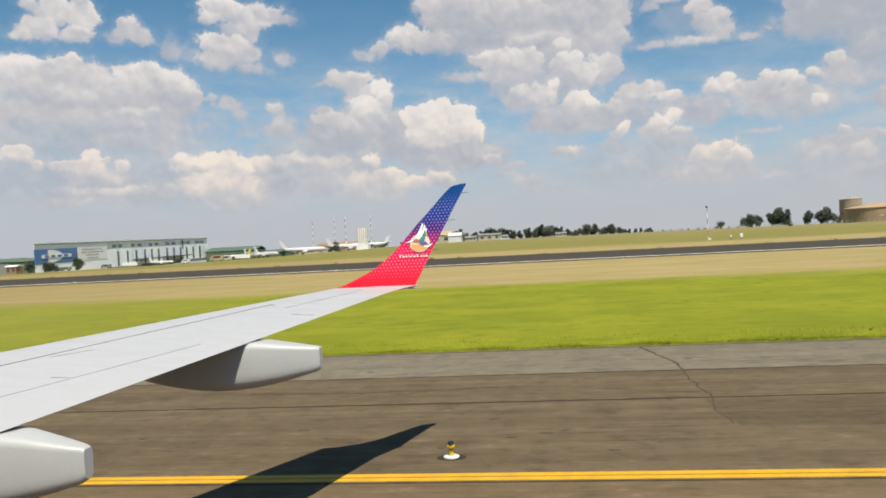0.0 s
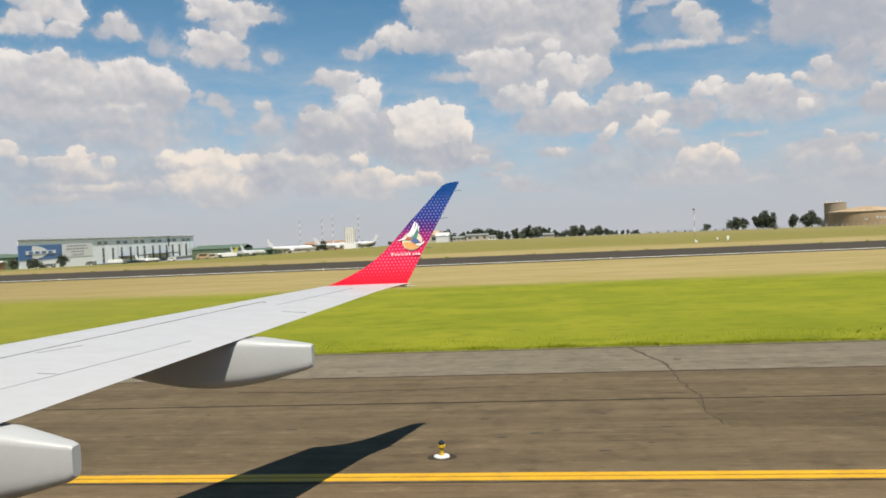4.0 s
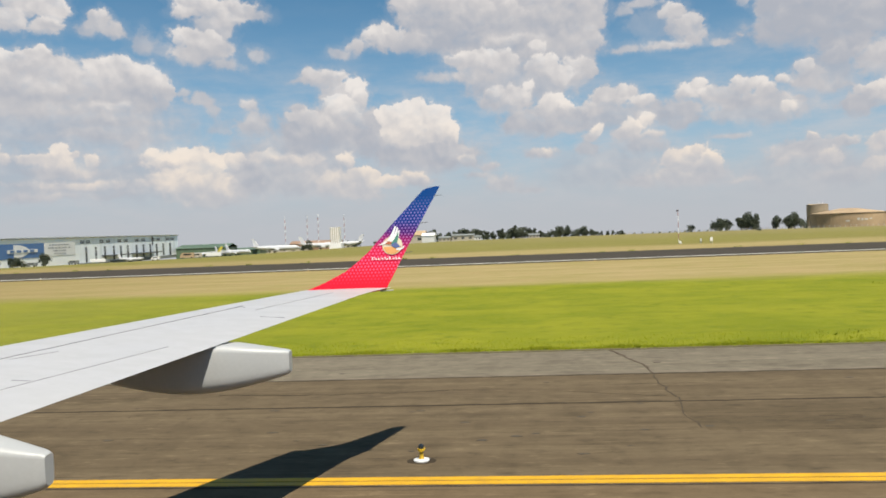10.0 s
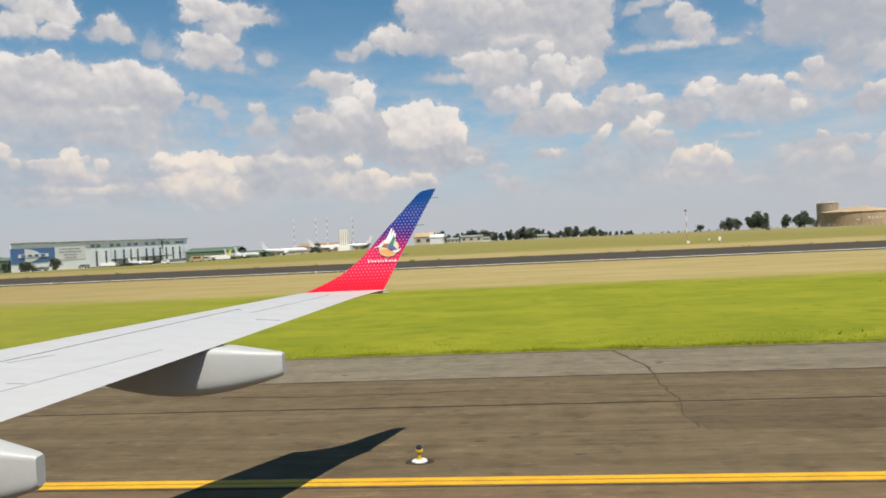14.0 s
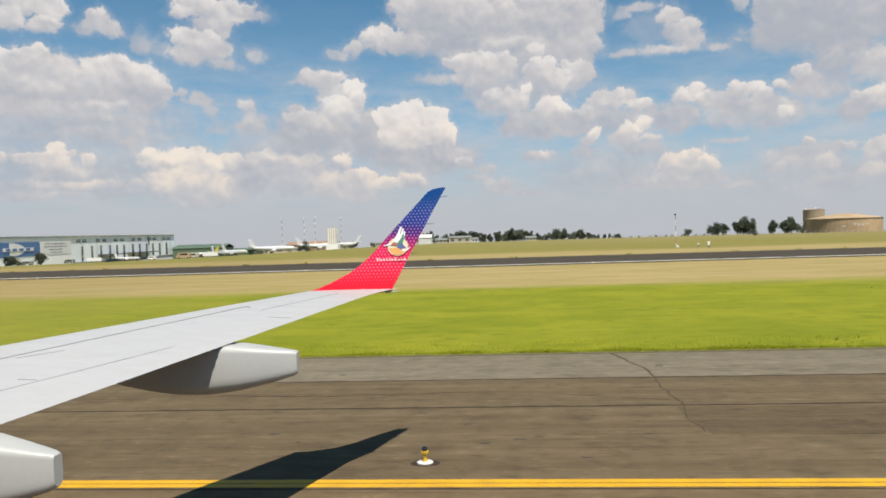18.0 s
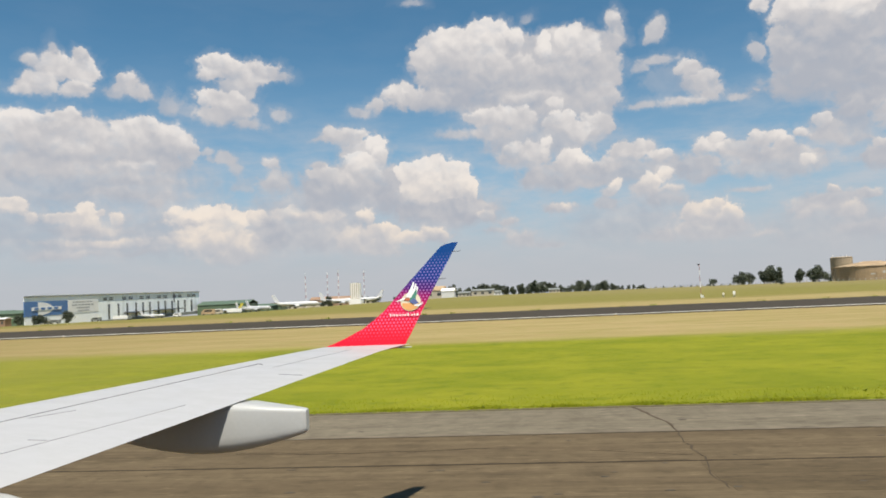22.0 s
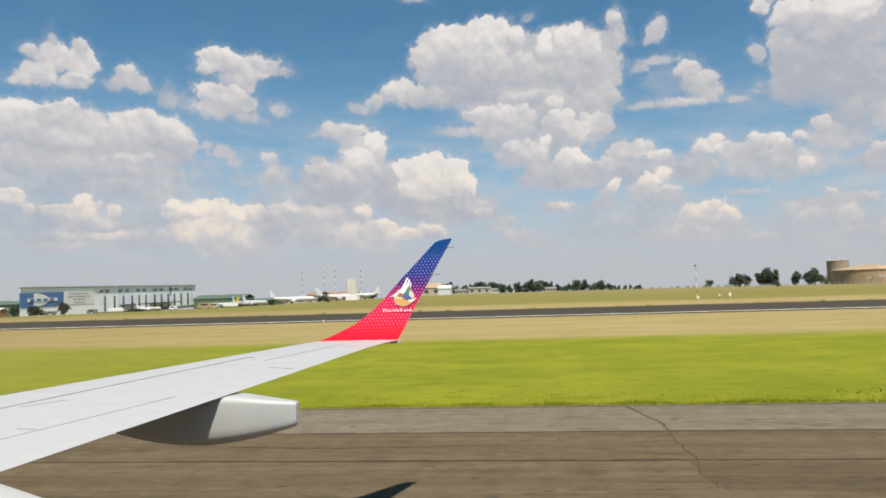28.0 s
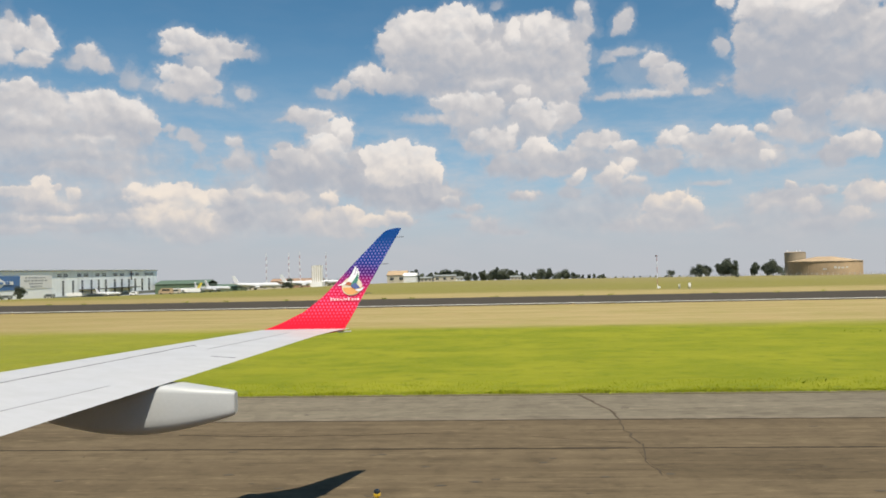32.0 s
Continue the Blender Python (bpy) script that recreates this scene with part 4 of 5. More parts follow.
def decal(name, pts, mt, proud, parent=winglet, label=""):
    bm = bmesh.new()
    bm.faces.new([bm.verts.new(on_winglet(x, z, proud)) for x, z in pts])
    f = bmesh.ops.extrude_face_region(bm, geom=bm.faces[:])
    for v in [g for g in f["geom"] if isinstance(g, bmesh.types.BMVert)]:
        v.co -= LEAN_N * 0.002
    return part(name, bm, mt, parent, label)


def disc(cx, cz, r, a0=0, a1=360, k=28):
    return [(cx + r * math.cos(radians(a0 + (a1 - a0) * i / k)), cz + 0.9 * r * math.sin(radians(a0 + (a1 - a0) * i / k))) for i in range(k + (a1 - a0 < 360))]


ex, ez = -2.03, 3.66
decal("emblem_disc", disc(ex, ez, 0.165), M_CREAM, 0.026, label="cream round emblem")
decal("emblem_sun", disc(ex, ez - 0.01, 0.145, 185, 355), M_ORANGE, 0.029, label="orange half disc")
for shape in ([(-0.09, 0.07), (-0.02, 0.20), (0.03, 0.32), (0.05, 0.31), (0.03, 0.20), (0.0, 0.08)],
              [(-0.04, 0.06), (0.035, 0.19), (0.065, 0.30), (0.085, 0.27), (0.07, 0.16), (0.03, 0.06)],
              [(0.03, 0.10), (0.078, 0.20), (0.095, 0.25), (0.112, 0.22), (0.10, 0.12), (0.07, 0.04)]):
    decal("emblem_feather", [(ex + u, ez + v) for u, v in shape], M_WHITE, 0.032, label="white upswept feather shape")
for name, mt, proud, label, shape in (
        ("emblem_wing", M_GREEN_E, 0.036, "green wing shape", [(-0.03, 0.02), (0.03, 0.10), (0.085, 0.21), (0.10, 0.13), (0.07, 0.0)]),
        ("emblem_body", M_NAVY_E, 0.039, "dark blue body shape", [(-0.02, 0.0), (0.05, 0.05), (0.09, 0.02), (0.14, -0.03), (0.05, -0.05)]),
        ("emblem_neck", M_BEAK, 0.037, "orange-brown neck shape", [(-0.12, 0.02), (-0.08, 0.065), (-0.01, 0.05), (-0.02, 0.01)]),
        ("emblem_beak", M_WHITE, 0.034, "white pointed beak shape", [(-0.25, 0.0), (-0.13, 0.06), (-0.08, 0.065), (-0.12, 0.025)]),
        ("emblem_tail", M_WHITE, 0.034, "white curved tail shape", [(0.08, -0.045), (0.15, -0.05), (0.20, -0.01), (0.19, -0.045), (0.14, -0.085), (0.06, -0.07)])):
    decal(name, [(ex + u, ez + v) for u, v in shape], mt, proud, label=label)
# the name below the emblem: unlettered bars of its size
bx = -2.36
for i, (w, h) in enumerate(((0.03, 0.07), (0.014, 0.07), (0.032, 0.05), (0.035, 0.045), (0.012, 0.06), (0.024, 0.045), (0.012, 0.07), (0.012, 0.06), (0.034, 0.045), (0.036, 0.065), (0.012, 0.02), (0.03, 0.045), (0.034, 0.045), (0.05, 0.045))):
    decal("name_bar", [(bx, 3.435), (bx + w * 0.62, 3.437), (bx + w * 0.62, 3.437 + h * 0.62), (bx, 3.435 + h * 0.62)], M_WHITE, 0.03)
    bx += w + 0.009

for z in (4.47, 4.02, 3.55):
    i = min(range(len(WL)), key=lambda k: abs(WL[k][1] - z))
    y = 12.03 + (z - 3.01) * 0.5185
    x1 = np.interp(z, [w[1] for w in WL], [w[3] for w in WL])
    part("static_wick", tube(bmesh.new(), (x1 - 0.02, y, z), (x1 + 0.13, y + 0.01, z + 0.01), 0.006, 0.004, 6), M_SEAM, plane, "thin dark static wick")
part("static_wick", tube(bmesh.new(), (-2.2, 11.99, 2.962), (-1.99, 12.02, 2.968), 0.011, 0.009, 8), M_FAIRING, plane, "pale stub at the wing tip")


def seam(pts, w, mt, name="seam"):
    """A thin sealed joint that lies on the wing's upper face."""
    bm = bmesh.new()
    rings = []
    P = []
    for (xa, ya), (xb, yb) in zip(pts, pts[1:]):
        for k in range(9):
            f = k / 8
            P.append((xa + (xb - xa) * f, ya + (yb - ya) * f))
    dx, dy = pts[-1][0] - pts[0][0], pts[-1][1] - pts[0][1]
    L = math.hypot(dx, dy)
    nx, ny = -dy / L * w / 2, dx / L * w / 2
    for x, y in P:
        c = trail_x(y) - lead_x(y)
        u = (trail_x(y) - x) / c
        z = skin_z(y, u)
        rings.append([(x - nx, y - ny, z - 0.01), (x + nx, y + ny, z - 0.01), (x + nx, y + ny, z + 0.004), (x - nx, y - ny, z + 0.004)])
    loft(bm, rings)
    return part(name, bm, mt, plane)


seam([(-6.46, 4.97), (-3.92, 10.46)], 0.008, M_SEAM)
seam([(-3.92, 10.46), (-3.84, 10.38)], 0.010, M_SEAM)
seam([(-5.56, 4.84), (-3.94, 8.19)], 0.006, M_GREYLINE)
seam([(-3.63, 10.21), (-2.88, 11.64)], 0.006, M_GREYLINE)
seam([(-3.42, 9.80), (-3.09, 9.79)], 0.008, M_GREYLINE)
seam([(-3.18, 9.80), (-3.09, 9.79)], 0.010, M_SEAM)
seam([(-4.82, 6.77), (-4.65, 6.80)], 0.01, M_GREYLINE)
seam([(-5.25, 7.38), (-4.96, 7.75)], 0.007, M_GREYLINE)


def fairing(yc, x_end, z_hi, z_lo, length, low, width):
    """A flat-sided flap track fairing: its roof falls from the trailing edge to a blunt end, its belly is rounded."""
    xt, zt = trail_x(yc), top_z(yc) - 0.02
    bm = bmesh.new()
    rings = []
    steps = [-0.006, 0.0, 0.012, 0.03, 0.07, 0.12, 0.18, 0.24, 0.31, 0.38, 0.46, 0.54, 0.62, 0.7, 0.78, 0.86, 0.93, 1.0]
    for f in steps:
        x = x_end - length * f
        g = max(f, 0)
        belly = low + (z_lo - low) * max(0, 1 - g / 0.42) ** 1.7 + (top_z(yc) - 0.30 - low) * max(0, (g - 0.45) / 0.55) ** 1.8
        roof = min(z_hi + (zt - z_hi) * (x_end - x) / (x_end - xt), zt)
        w = width * 0.5 * (0.28 + 0.72 * min(1, g / 0.26) ** 0.8) * (1 - 0.8 * max(0, (g - 0.42) / 0.58) ** 1.6)
        if f < 0.012:
            k = 0.10 if f < 0 else 0.035
            roof, belly, w = roof - k * 0.4 * (roof - belly), belly + k * (roof - belly), w * (1 - k)
        h = roof - belly
        half = [(0.0, 1.0), (0.55, 1.0), (0.82, 0.985), (0.95, 0.94), (1.0, 0.86), (1.0, 0.34), (0.97, 0.22), (0.88, 0.12), (0.7, 0.05), (0.4, 0.01), (0.0, 0.0)]
        ring = [(x, yc + w * a, belly + h * b) for a, b in half] + [(x, yc - w * a, belly + h * b) for a, b in half[-2:0:-1]]
        rings.append(ring)
    loft(bm, rings)
    return part("flap_track_fairing", bm, M_FAIRING, plane, "pale grey flat-sided flap track fairing with blunt end", smooth=True)


fairing(8.55, -2.67, 2.59, 2.315, 2.65, 2.11, 0.46)
fairing(5.62, -3.75, 2.285, 2.00, 2.95, 1.77, 0.46)

# fuselage behind the viewer, on its wheels
bm = bmesh.new()
rings = []
for x, r in ((-16, 0.2), (-15.4, 0.75), (-14.2, 1.2), (-12, 1.5), (0, 1.5), (9, 1.5), (13, 1.2), (17, 0.6), (18.5, 0.25)):
    rings.append([(x, -1.95 + r * math.cos(2 * math.pi * i / 32), 3.35 + (0.25 if x > 9 else 0) + r * math.sin(2 * math.pi * i / 32)) for i in range(32)])
loft(bm, rings)
part("fuselage", bm, M_FUSELAGE, plane, "white fuselage", smooth=True)
for wx, wy in ((-6.5, 0.9), (-6.5, -4.8), (-14.0, -1.95)):
    leg = part("landing_gear", tube(bmesh.new(), (wx, wy, 0.4), (wx, wy, 2.4), 0.09), M_METAL, plane, "steel landing gear leg")
    for s in (-0.25, 0.25):
        part("wheel", tube(bmesh.new(), (wx, wy + s - 0.12, 0.42), (wx, wy + s + 0.12, 0.42), 0.42, seg=24), M_RUBBER, leg, "black tyre")

# ---- taxiway details ----
def crack(pts, w, mt=M_TAR, z=0.003, name="sealed_crack", label="dark tar-sealed crack in the asphalt"):
    """A wandering band of tar along the points."""
    rnd = random.Random(len(pts) * 7 + int(abs(pts[0][0]) * 31))
    P = []
    for (xa, ya), (xb, yb) in zip(pts, pts[1:]):
        k = max(3, int(math.hypot(xb - xa, yb - ya) / 0.35))
        for i in range(k):
            f = i / k
            P.append((xa + (xb - xa) * f + rnd.uniform(-0.06, 0.06), ya + (yb - ya) * f + rnd.uniform(-0.07, 0.07)))
    P.append(pts[-1])
    bm, rings = bmesh.new(), []
    for i, (x, y) in enumerate(P):
        a, b = P[max(0, i - 1)], P[min(len(P) - 1, i + 1)]
        dx, dy = b[0] - a[0], b[1] - a[1]
        L = math.hypot(dx, dy) or 1
        h = w / 2 * rnd.uniform(0.35, 1.4)
        nx, ny = -dy / L * h, dx / L * h
        rings.append([(x - nx, y - ny, -0.02), (x + nx, y + ny, -0.02), (x + nx * 0.9, y + ny * 0.9, z), (x - nx * 0.9, y - ny * 0.9, z)])
    loft(bm, rings)
    return tagged(part(name, bm, mt), label, "crack", "pavement cracks", "structure")


def patch(x0, x1, y0, y1, mt, label, z=0.0025):
    rnd = random.Random(int(x0 * 10))
    bm = bmesh.new()
    pts = []
    for (xa, ya), (xb, yb) in zip(((x0, y0), (x1, y0), (x1 + 0.3, y1), (x0 - 0.2, y1)), ((x1, y0), (x1 + 0.3, y1), (x0 - 0.2, y1), (x0, y0))):
        for i in range(8):
            pts.append((xa + (xb - xa) * i / 8 + rnd.uniform(-0.03, 0.03), ya + (yb - ya) * i / 8 + rnd.uniform(-0.03, 0.03)))
    loft(bm, [[(x, y, -0.02) for x, y in pts], [(x, y, z) for x, y in pts]])
    return tagged(part("asphalt_patch", bm, mt), label, "asphalt patch", "pavement patches", "structure")


strip("lane_seam", 16.74, 16.83, -0.05, 0.0035, M_TAR, "dark lengthwise seam in the asphalt", "seam", ragged=0.03)
strip("lane_seam", 11.44, 11.49, -0.05, 0.003, M_TAR, "dark lengthwise seam in the asphalt", "seam", ragged=0.02, smooth_seed=5)
strip("lane_seam", 19.84, 19.92, -0.05, 0.003, M_TAR, "dark lengthwise seam in the asphalt", "seam", ragged=0.03, smooth_seed=11)
crack([(2.75, 23.7), (2.95, 22.6), (3.3, 21.2), (3.35, 19.9)], 0.09, M_CRACK)
crack([(3.35, 19.9), (3.3, 18.6), (3.38, 17.2)], 0.07, M_CRACK)
crack([(3.38, 17.2), (3.25, 16.0), (3.3, 14.6)], 0.045, M_CRACK)
crack([(1.0, 18.0), (1.9, 17.7), (3.2, 17.3)], 0.05, M_CRACK)
crack([(-7.5, 18.3), (-4.2, 18.1), (-1.3, 18.35)], 0.05)
rnd = random.Random(77)
for i in range(46):
    cx, cy = rnd.uniform(-9, 13), rnd.choice((rnd.gauss(13.6, 0.7), rnd.gauss(15.2, 1.0), rnd.uniform(12.6, 22)))
    if not 12.4 < cy < 22.5:
        continue
    r0 = rnd.uniform(0.02, 0.06)
    ring = [(cx + r0 * rnd.uniform(1.3, 2.6) * math.cos(k * 0.6283), cy + r0 * rnd.uniform(0.6, 1.1) * math.sin(k * 0.6283)) for k in range(10)]
    tagged(part("pothole_stain", loft(bmesh.new(), [[(x, y, -0.02) for x, y in ring], [(x, y, 0.003) for x, y in ring]]), M_PATCHDARK),
           "small dark pocked spot in the asphalt", "stain", "pavement stains", "structure")
patch(3.4, 9.5, 14.4, 16.6, M_PATCH, "dark brown resurfaced patch in the asphalt")

# raised edge lamp in its tarred socket
lamp = thing("edge_lamp", pose(-1.75, 12.75, 0) @ Matrix.Scale(0.82, 4), "small yellow raised taxiway edge lamp on the asphalt", "edge lamp")
bm = bmesh.new()
loft(bm, [[(r * 1.35 * math.cos(2 * math.pi * i / 20), r * math.sin(2 * math.pi * i / 20), z) for i in range(20)] for r, z in ((0.24, -0.01), (0.22, 0.006), (0.17, 0.009))])
part("socket", bm, M_TAR, lamp, "dark tarred round socket")
bm = bmesh.new()
loft(bm, [[(r * math.cos(2 * math.pi * i / 14), r * math.sin(2 * math.pi * i / 14), z) for i in range(14)] for r, z in ((0.165, 0.0), (0.165, 0.03), (0.13, 0.045), (0.05, 0.05))])
part("foot", bm, M_WHITE, lamp, "pale round foot")
bm = bmesh.new()
loft(bm, [[(r * math.cos(2 * math.pi * i / 14), r * math.sin(2 * math.pi * i / 14), z) for i in range(14)] for r, z in ((0.06, 0.04), (0.042, 0.09), (0.042, 0.20), (0.078, 0.215), (0.078, 0.26))])
part("stem", bm, M_LAMPBODY, lamp, "yellow stem and collar")
bm = bmesh.new()
loft(bm, [[(r * math.cos(2 * math.pi * i / 14), r * math.sin(2 * math.pi * i / 14), z) for i in range(14)] for r, z in ((0.055, 0.25), (0.06, 0.31), (0.045, 0.34), (0.01, 0.35))])
part("lens", bm, M_GLASS, lamp, "dark glass lens", smooth=True)

# ---- grass along the edge: blades as one mesh ----
rng = np.random.default_rng(4)


def blades(count, y0, y1, height, width, power):
    f = rng.random(count) ** power
    y = y0 + (y1 - y0) * f
    x = (rng.random(count) * 1.5 - 0.87) * y + rng.normal(0, 0.3, count)
    clump = 0.55 + 0.9 * rng.random(count) ** 2
    h = height * clump * (0.8 + 0.5 * np.sin(x * 1.7 + 3 * np.sin(x * 0.31)) * np.sin(y * 1.1))
    a = rng.random(count) * math.pi
    w = width * (0.6 + 0.8 * rng.random(count)) * (1 + y / 60)
    lean = rng.normal(0, 0.35, (count, 2)) * h[:, None]
    dx, dy = np.cos(a) * w, np.sin(a) * w
    z = np.full(count, -0.05)
    v = np.stack([np.stack([x - dx, y - dy, z], 1), np.stack([x + dx, y + dy, z], 1), np.stack([x + lean[:, 0], y + lean[:, 1], z + 0.05 + np.maximum(h, 0.03)], 1)], 1)
    return v.reshape(-1, 3)


pts = np.concatenate([blades(20000, GRASS_EDGE + 0.10, GRASS_EDGE + 0.5, 0.085, 0.012, 1.0), blades(6000, GRASS_EDGE + 0.4, 27.0, 0.025, 0.010, 2.0)])
me = bpy.data.meshes.new("grass")
me.from_pydata(pts.tolist(), [], np.arange(len(pts)).reshape(-1, 3).tolist())
me.materials.append(M_BLADE)
tagged(new("grass", me), "uneven bright green grass blades along the taxiway", "grass", kind="stuff")


# weeds: single tufts that stand out of the mown grass
def weeds(name, clumps, label):
    v, f = [], []
    for cx, cy, n, spread, h in clumps:
        for k in range(n):
            x, y = cx + rng.normal(0, spread), cy + rng.normal(0, spread * 0.35)
            a, w, hh = rng.random() * math.pi, 0.03 + 0.05 * rng.random(), 0.5 * h * (0.4 + 0.8 * rng.random())
            lx, ly = rng.normal(0, 0.5) * hh, rng.normal(0, 0.5) * hh
            i = len(v)
            v += [(x - w * math.cos(a), y - w * math.sin(a), -0.04), (x + w * math.cos(a), y + w * math.sin(a), -0.04), (x + lx + w, y + ly, hh * 0.6), (x + lx * 1.6, y + ly * 1.6, hh)]
            f += [(i, i + 1, i + 2), (i, i + 2, i + 3)]
    me = bpy.data.meshes.new(name)
    me.from_pydata(v, [], f)
    me.materials.append(M_WEED)
    return tagged(new(name, me), label, "weeds", kind="stuff")


weeds("weeds", [(9.5, 26.2, 12, 0.6, 0.15), (20.0, 44.0, 8, 1.0, 0.12)],
      "dark green weeds scattered in the mown grass")
weeds("weeds", [(-20 + 0.45 * i + rng.normal(0, 0.3), GRASS_EDGE + 0.12 + 0.08 * abs(rng.normal()), int(rng.integers(3, 12)), 0.22, 0.09) for i in range(70)], "dark green tufts along the taxiway edge")
weeds("weeds", [(x * 9.0 + 3 * math.sin(x * 2.3), 102.4, 14, 0.25, 0.5) for x in range(-9, 8)], "small dark weeds along the runway's far edge")

# ---- trees ----
def tree(seed, height, spread, label, thin=1.0):
    """Tapered trunk, limbs, and a crown of many small leaf sprays in uneven clumps."""
    rnd = random.Random(seed)
    ob = thing("tree", Matrix(), label, "tree", "trees at the airfield's edge")
    bm = bmesh.new()
    tube(bm, (0, 0, -0.6), (0.1, 0, height * 0.35), height * 0.035, height * 0.022, 8)
    clumps = []
    for i in range(15):
        a, up = rnd.uniform(0, 6.28), rnd.uniform(0.12, 0.86)
        r = spread * rnd.uniform(0.1, 0.62) * (1.15 - up * 0.6)
        c = Vector((r * math.cos(a), r * math.sin(a), height * up))
        tube(bm, (0.1, 0, height * 0.3), c, height * 0.012, height * 0.004, 5)
        clumps.append((c, spread * rnd.uniform(0.26, 0.44)))
    part("trunk", bm, M_BARK, ob)
    verts, faces = [], []
    for c, r in clumps:
        for k in range(int(150 * thin)):
            d = Vector((rnd.gauss(0, 1), rnd.gauss(0, 1), rnd.gauss(0, 0.8))).normalized() * r * rnd.uniform(0.35, 1.08)
            p = c + d
            if p.z < height * 0.04:
                continue
            s = height * rnd.uniform(0.022, 0.055)
            u = Vector((rnd.gauss(0, 1), rnd.gauss(0, 1), rnd.gauss(0, 1))).normalized()
            w = u.orthogonal().normalized()
            q = u.cross(w)
            i = len(verts)
            verts += [p + w * s, p + q * s * 0.6, p - w * s, p - q * s * 0.6 + u * s * 0.4]
            faces.append((i, i + 1, i + 2, i + 3))
    me = bpy.data.meshes.new("crown")
    me.from_pydata([tuple(v) for v in verts], [], faces)
    me.materials.append(M_LEAF)
    crown = new("crown", me)
    crown.parent = ob
    return ob


def stand(ob, a, r, turn=0.0, size=1.0, sink=0.0):
    x, y, z = spot(a, r)
    return Matrix.Translation((x, y, z - sink)) @ Matrix.Rotation(radians(turn), 4, "Z") @ Matrix.Scale(size, 4)


def place_copy(ob, m):
    c = copy_thing(ob, Matrix())
    c.matrix_world = m
    return c


kinds = [tree(11, 9.0, 6.0, "dark green broad-crowned tree on the skyline"), tree(23, 12.0, 6.5, "tall dark green tree with open crown"), tree(37, 7.0, 6.5, "low spreading dark green tree"),
         tree(51, 3.2, 2.6, "dark rounded bush in the grass")]
rnd = random.Random(9)
used = [False] * len(kinds)


def plant(k, a, r, size=1.0):
    m = stand(kinds[k], a, r, rnd.uniform(0, 360), size * rnd.uniform(0.92, 1.08), 0.1)
    if not used[k]:
        kinds[k].matrix_world, used[k] = m, True
    else:
        place_copy(kinds[k], m)


# skyline wood beyond the far buildings
for i in range(52):
    a = -5.2 + 13.4 * i / 51 + rnd.uniform(-0.15, 0.15)
    hump = 0.75 + 0.5 * abs(math.sin(a * 0.9 + 0.6)) if a < 6.5 else 0.5
    plant(rnd.choice((0, 0, 1, 2)), a, 640 + rnd.uniform(-40, 60), hump * 0.78)
for i in range(14):
    plant(2, 6.6 + 0.55 * i + rnd.uniform(-0.1, 0.1), 820 + rnd.uniform(-30, 40), 0.28)
for a, r, k, s in ((-10.8, 700, 2, 0.9), (-11.4, 700, 0, 0.6), (-9.4, 700, 2, 0.6), (-14.3, 690, 0, 0.95), (-14.7, 690, 0, 0.8), (-6.3, 600, 2, 0.6),
                   (-31.9, 345, 0, 0.52), (-33.8, 345, 0, 0.46), (-33.3, 345, 2, 0.55), (-33.55, 345, 1, 0.34), (-34.8, 345, 0, 0.42),
                   (-38.3, 430, 0, 0.8), (-39.6, 400, 2, 0.9), (-40.4, 400, 0, 0.8)):
    plant(k, a, r, s)
# clump beyond the runway, beside the tanks
for a, r, k, s in ((14.2, 420, 2, 0.72), (14.6, 420, 0, 0.7), (15.0, 430, 0, 0.62), (15.9, 420, 1, 0.72), (16.25, 425, 0, 0.95), (16.65, 420, 1, 0.78), (18.1, 420, 1, 0.62), (18.9, 430, 0, 0.8),
                   (19.3, 420, 0, 0.85), (19.8, 430, 2, 0.7), (20.3, 430, 3, 1.0), (20.7, 430, 3, 1.2), (12.6, 330, 3, 0.9)):
    plant(k, a, r, s)
for a, r, s in ((16.9, 235, 0.55), (-15.4, 215, 0.6)):
    plant(3, a, r, s)


# ---- far buildings ----
def frame_at(a, r, turn):
    """A thing's own frame: x along its front, y away from the viewer, z up."""
    x, y, z = spot(a, r)
    return Matrix.Translation((x, y, z)) @ Matrix.Rotation(radians(turn), 4, "Z")


# great hangar: its long front runs away from the taxiway
xl, yl, zl = spot(-34.5, 372)
xr, yr, zr = spot(-23.5, 555)
front = math.hypot(xr - xl, yr - yl)
hang_m = Matrix.Translation((xl, yl, (zl + zr) / 2 - 0.6)) @ Matrix.Rotation(math.atan2(yr - yl, xr - xl), 4, "Z")
hangar = thing("hangar", hang_m, "long pale metal hangar with blue and white sign", "hangar")
HH = 14.7


def along(u):
    """Metres along the hangar's front for a fraction of its width as it is seen from the taxiway."""
    return front * u * 372 / (555 - u * (555 - 372))


back = hang_m.to_3x3().inverted() @ (Vector((xl, yl, 0)).normalized() * 62)
back.x += 0.5
foot = [(0, 0), (front, 0), (front + back.x, back.y), (back.x, back.y)]
part("wall", loft(bmesh.new(), [[(x, y, z) for x, y in foot] for z in (0, HH)]), M_CLAD, hangar, "pale grey ribbed metal wall")
bm = bmesh.new()
lip = [(-0.8, -0.7), (front + 0.8, -0.7), (front + 0.8 + back.x, back.y), (-0.8 + back.x, back.y)]
loft(bm, [[(x, y, HH) for x, y in lip], [(x, y, HH + 0.35) for x, y in lip], [(x * 0.9 + front * 0.05 + back.x * 0.2, y * 0.6 + back.y * 0.2, HH + 0.9) for x, y in lip]])
part("roof", bm, M_ROOF, hangar, "low-pitched grey metal roof")


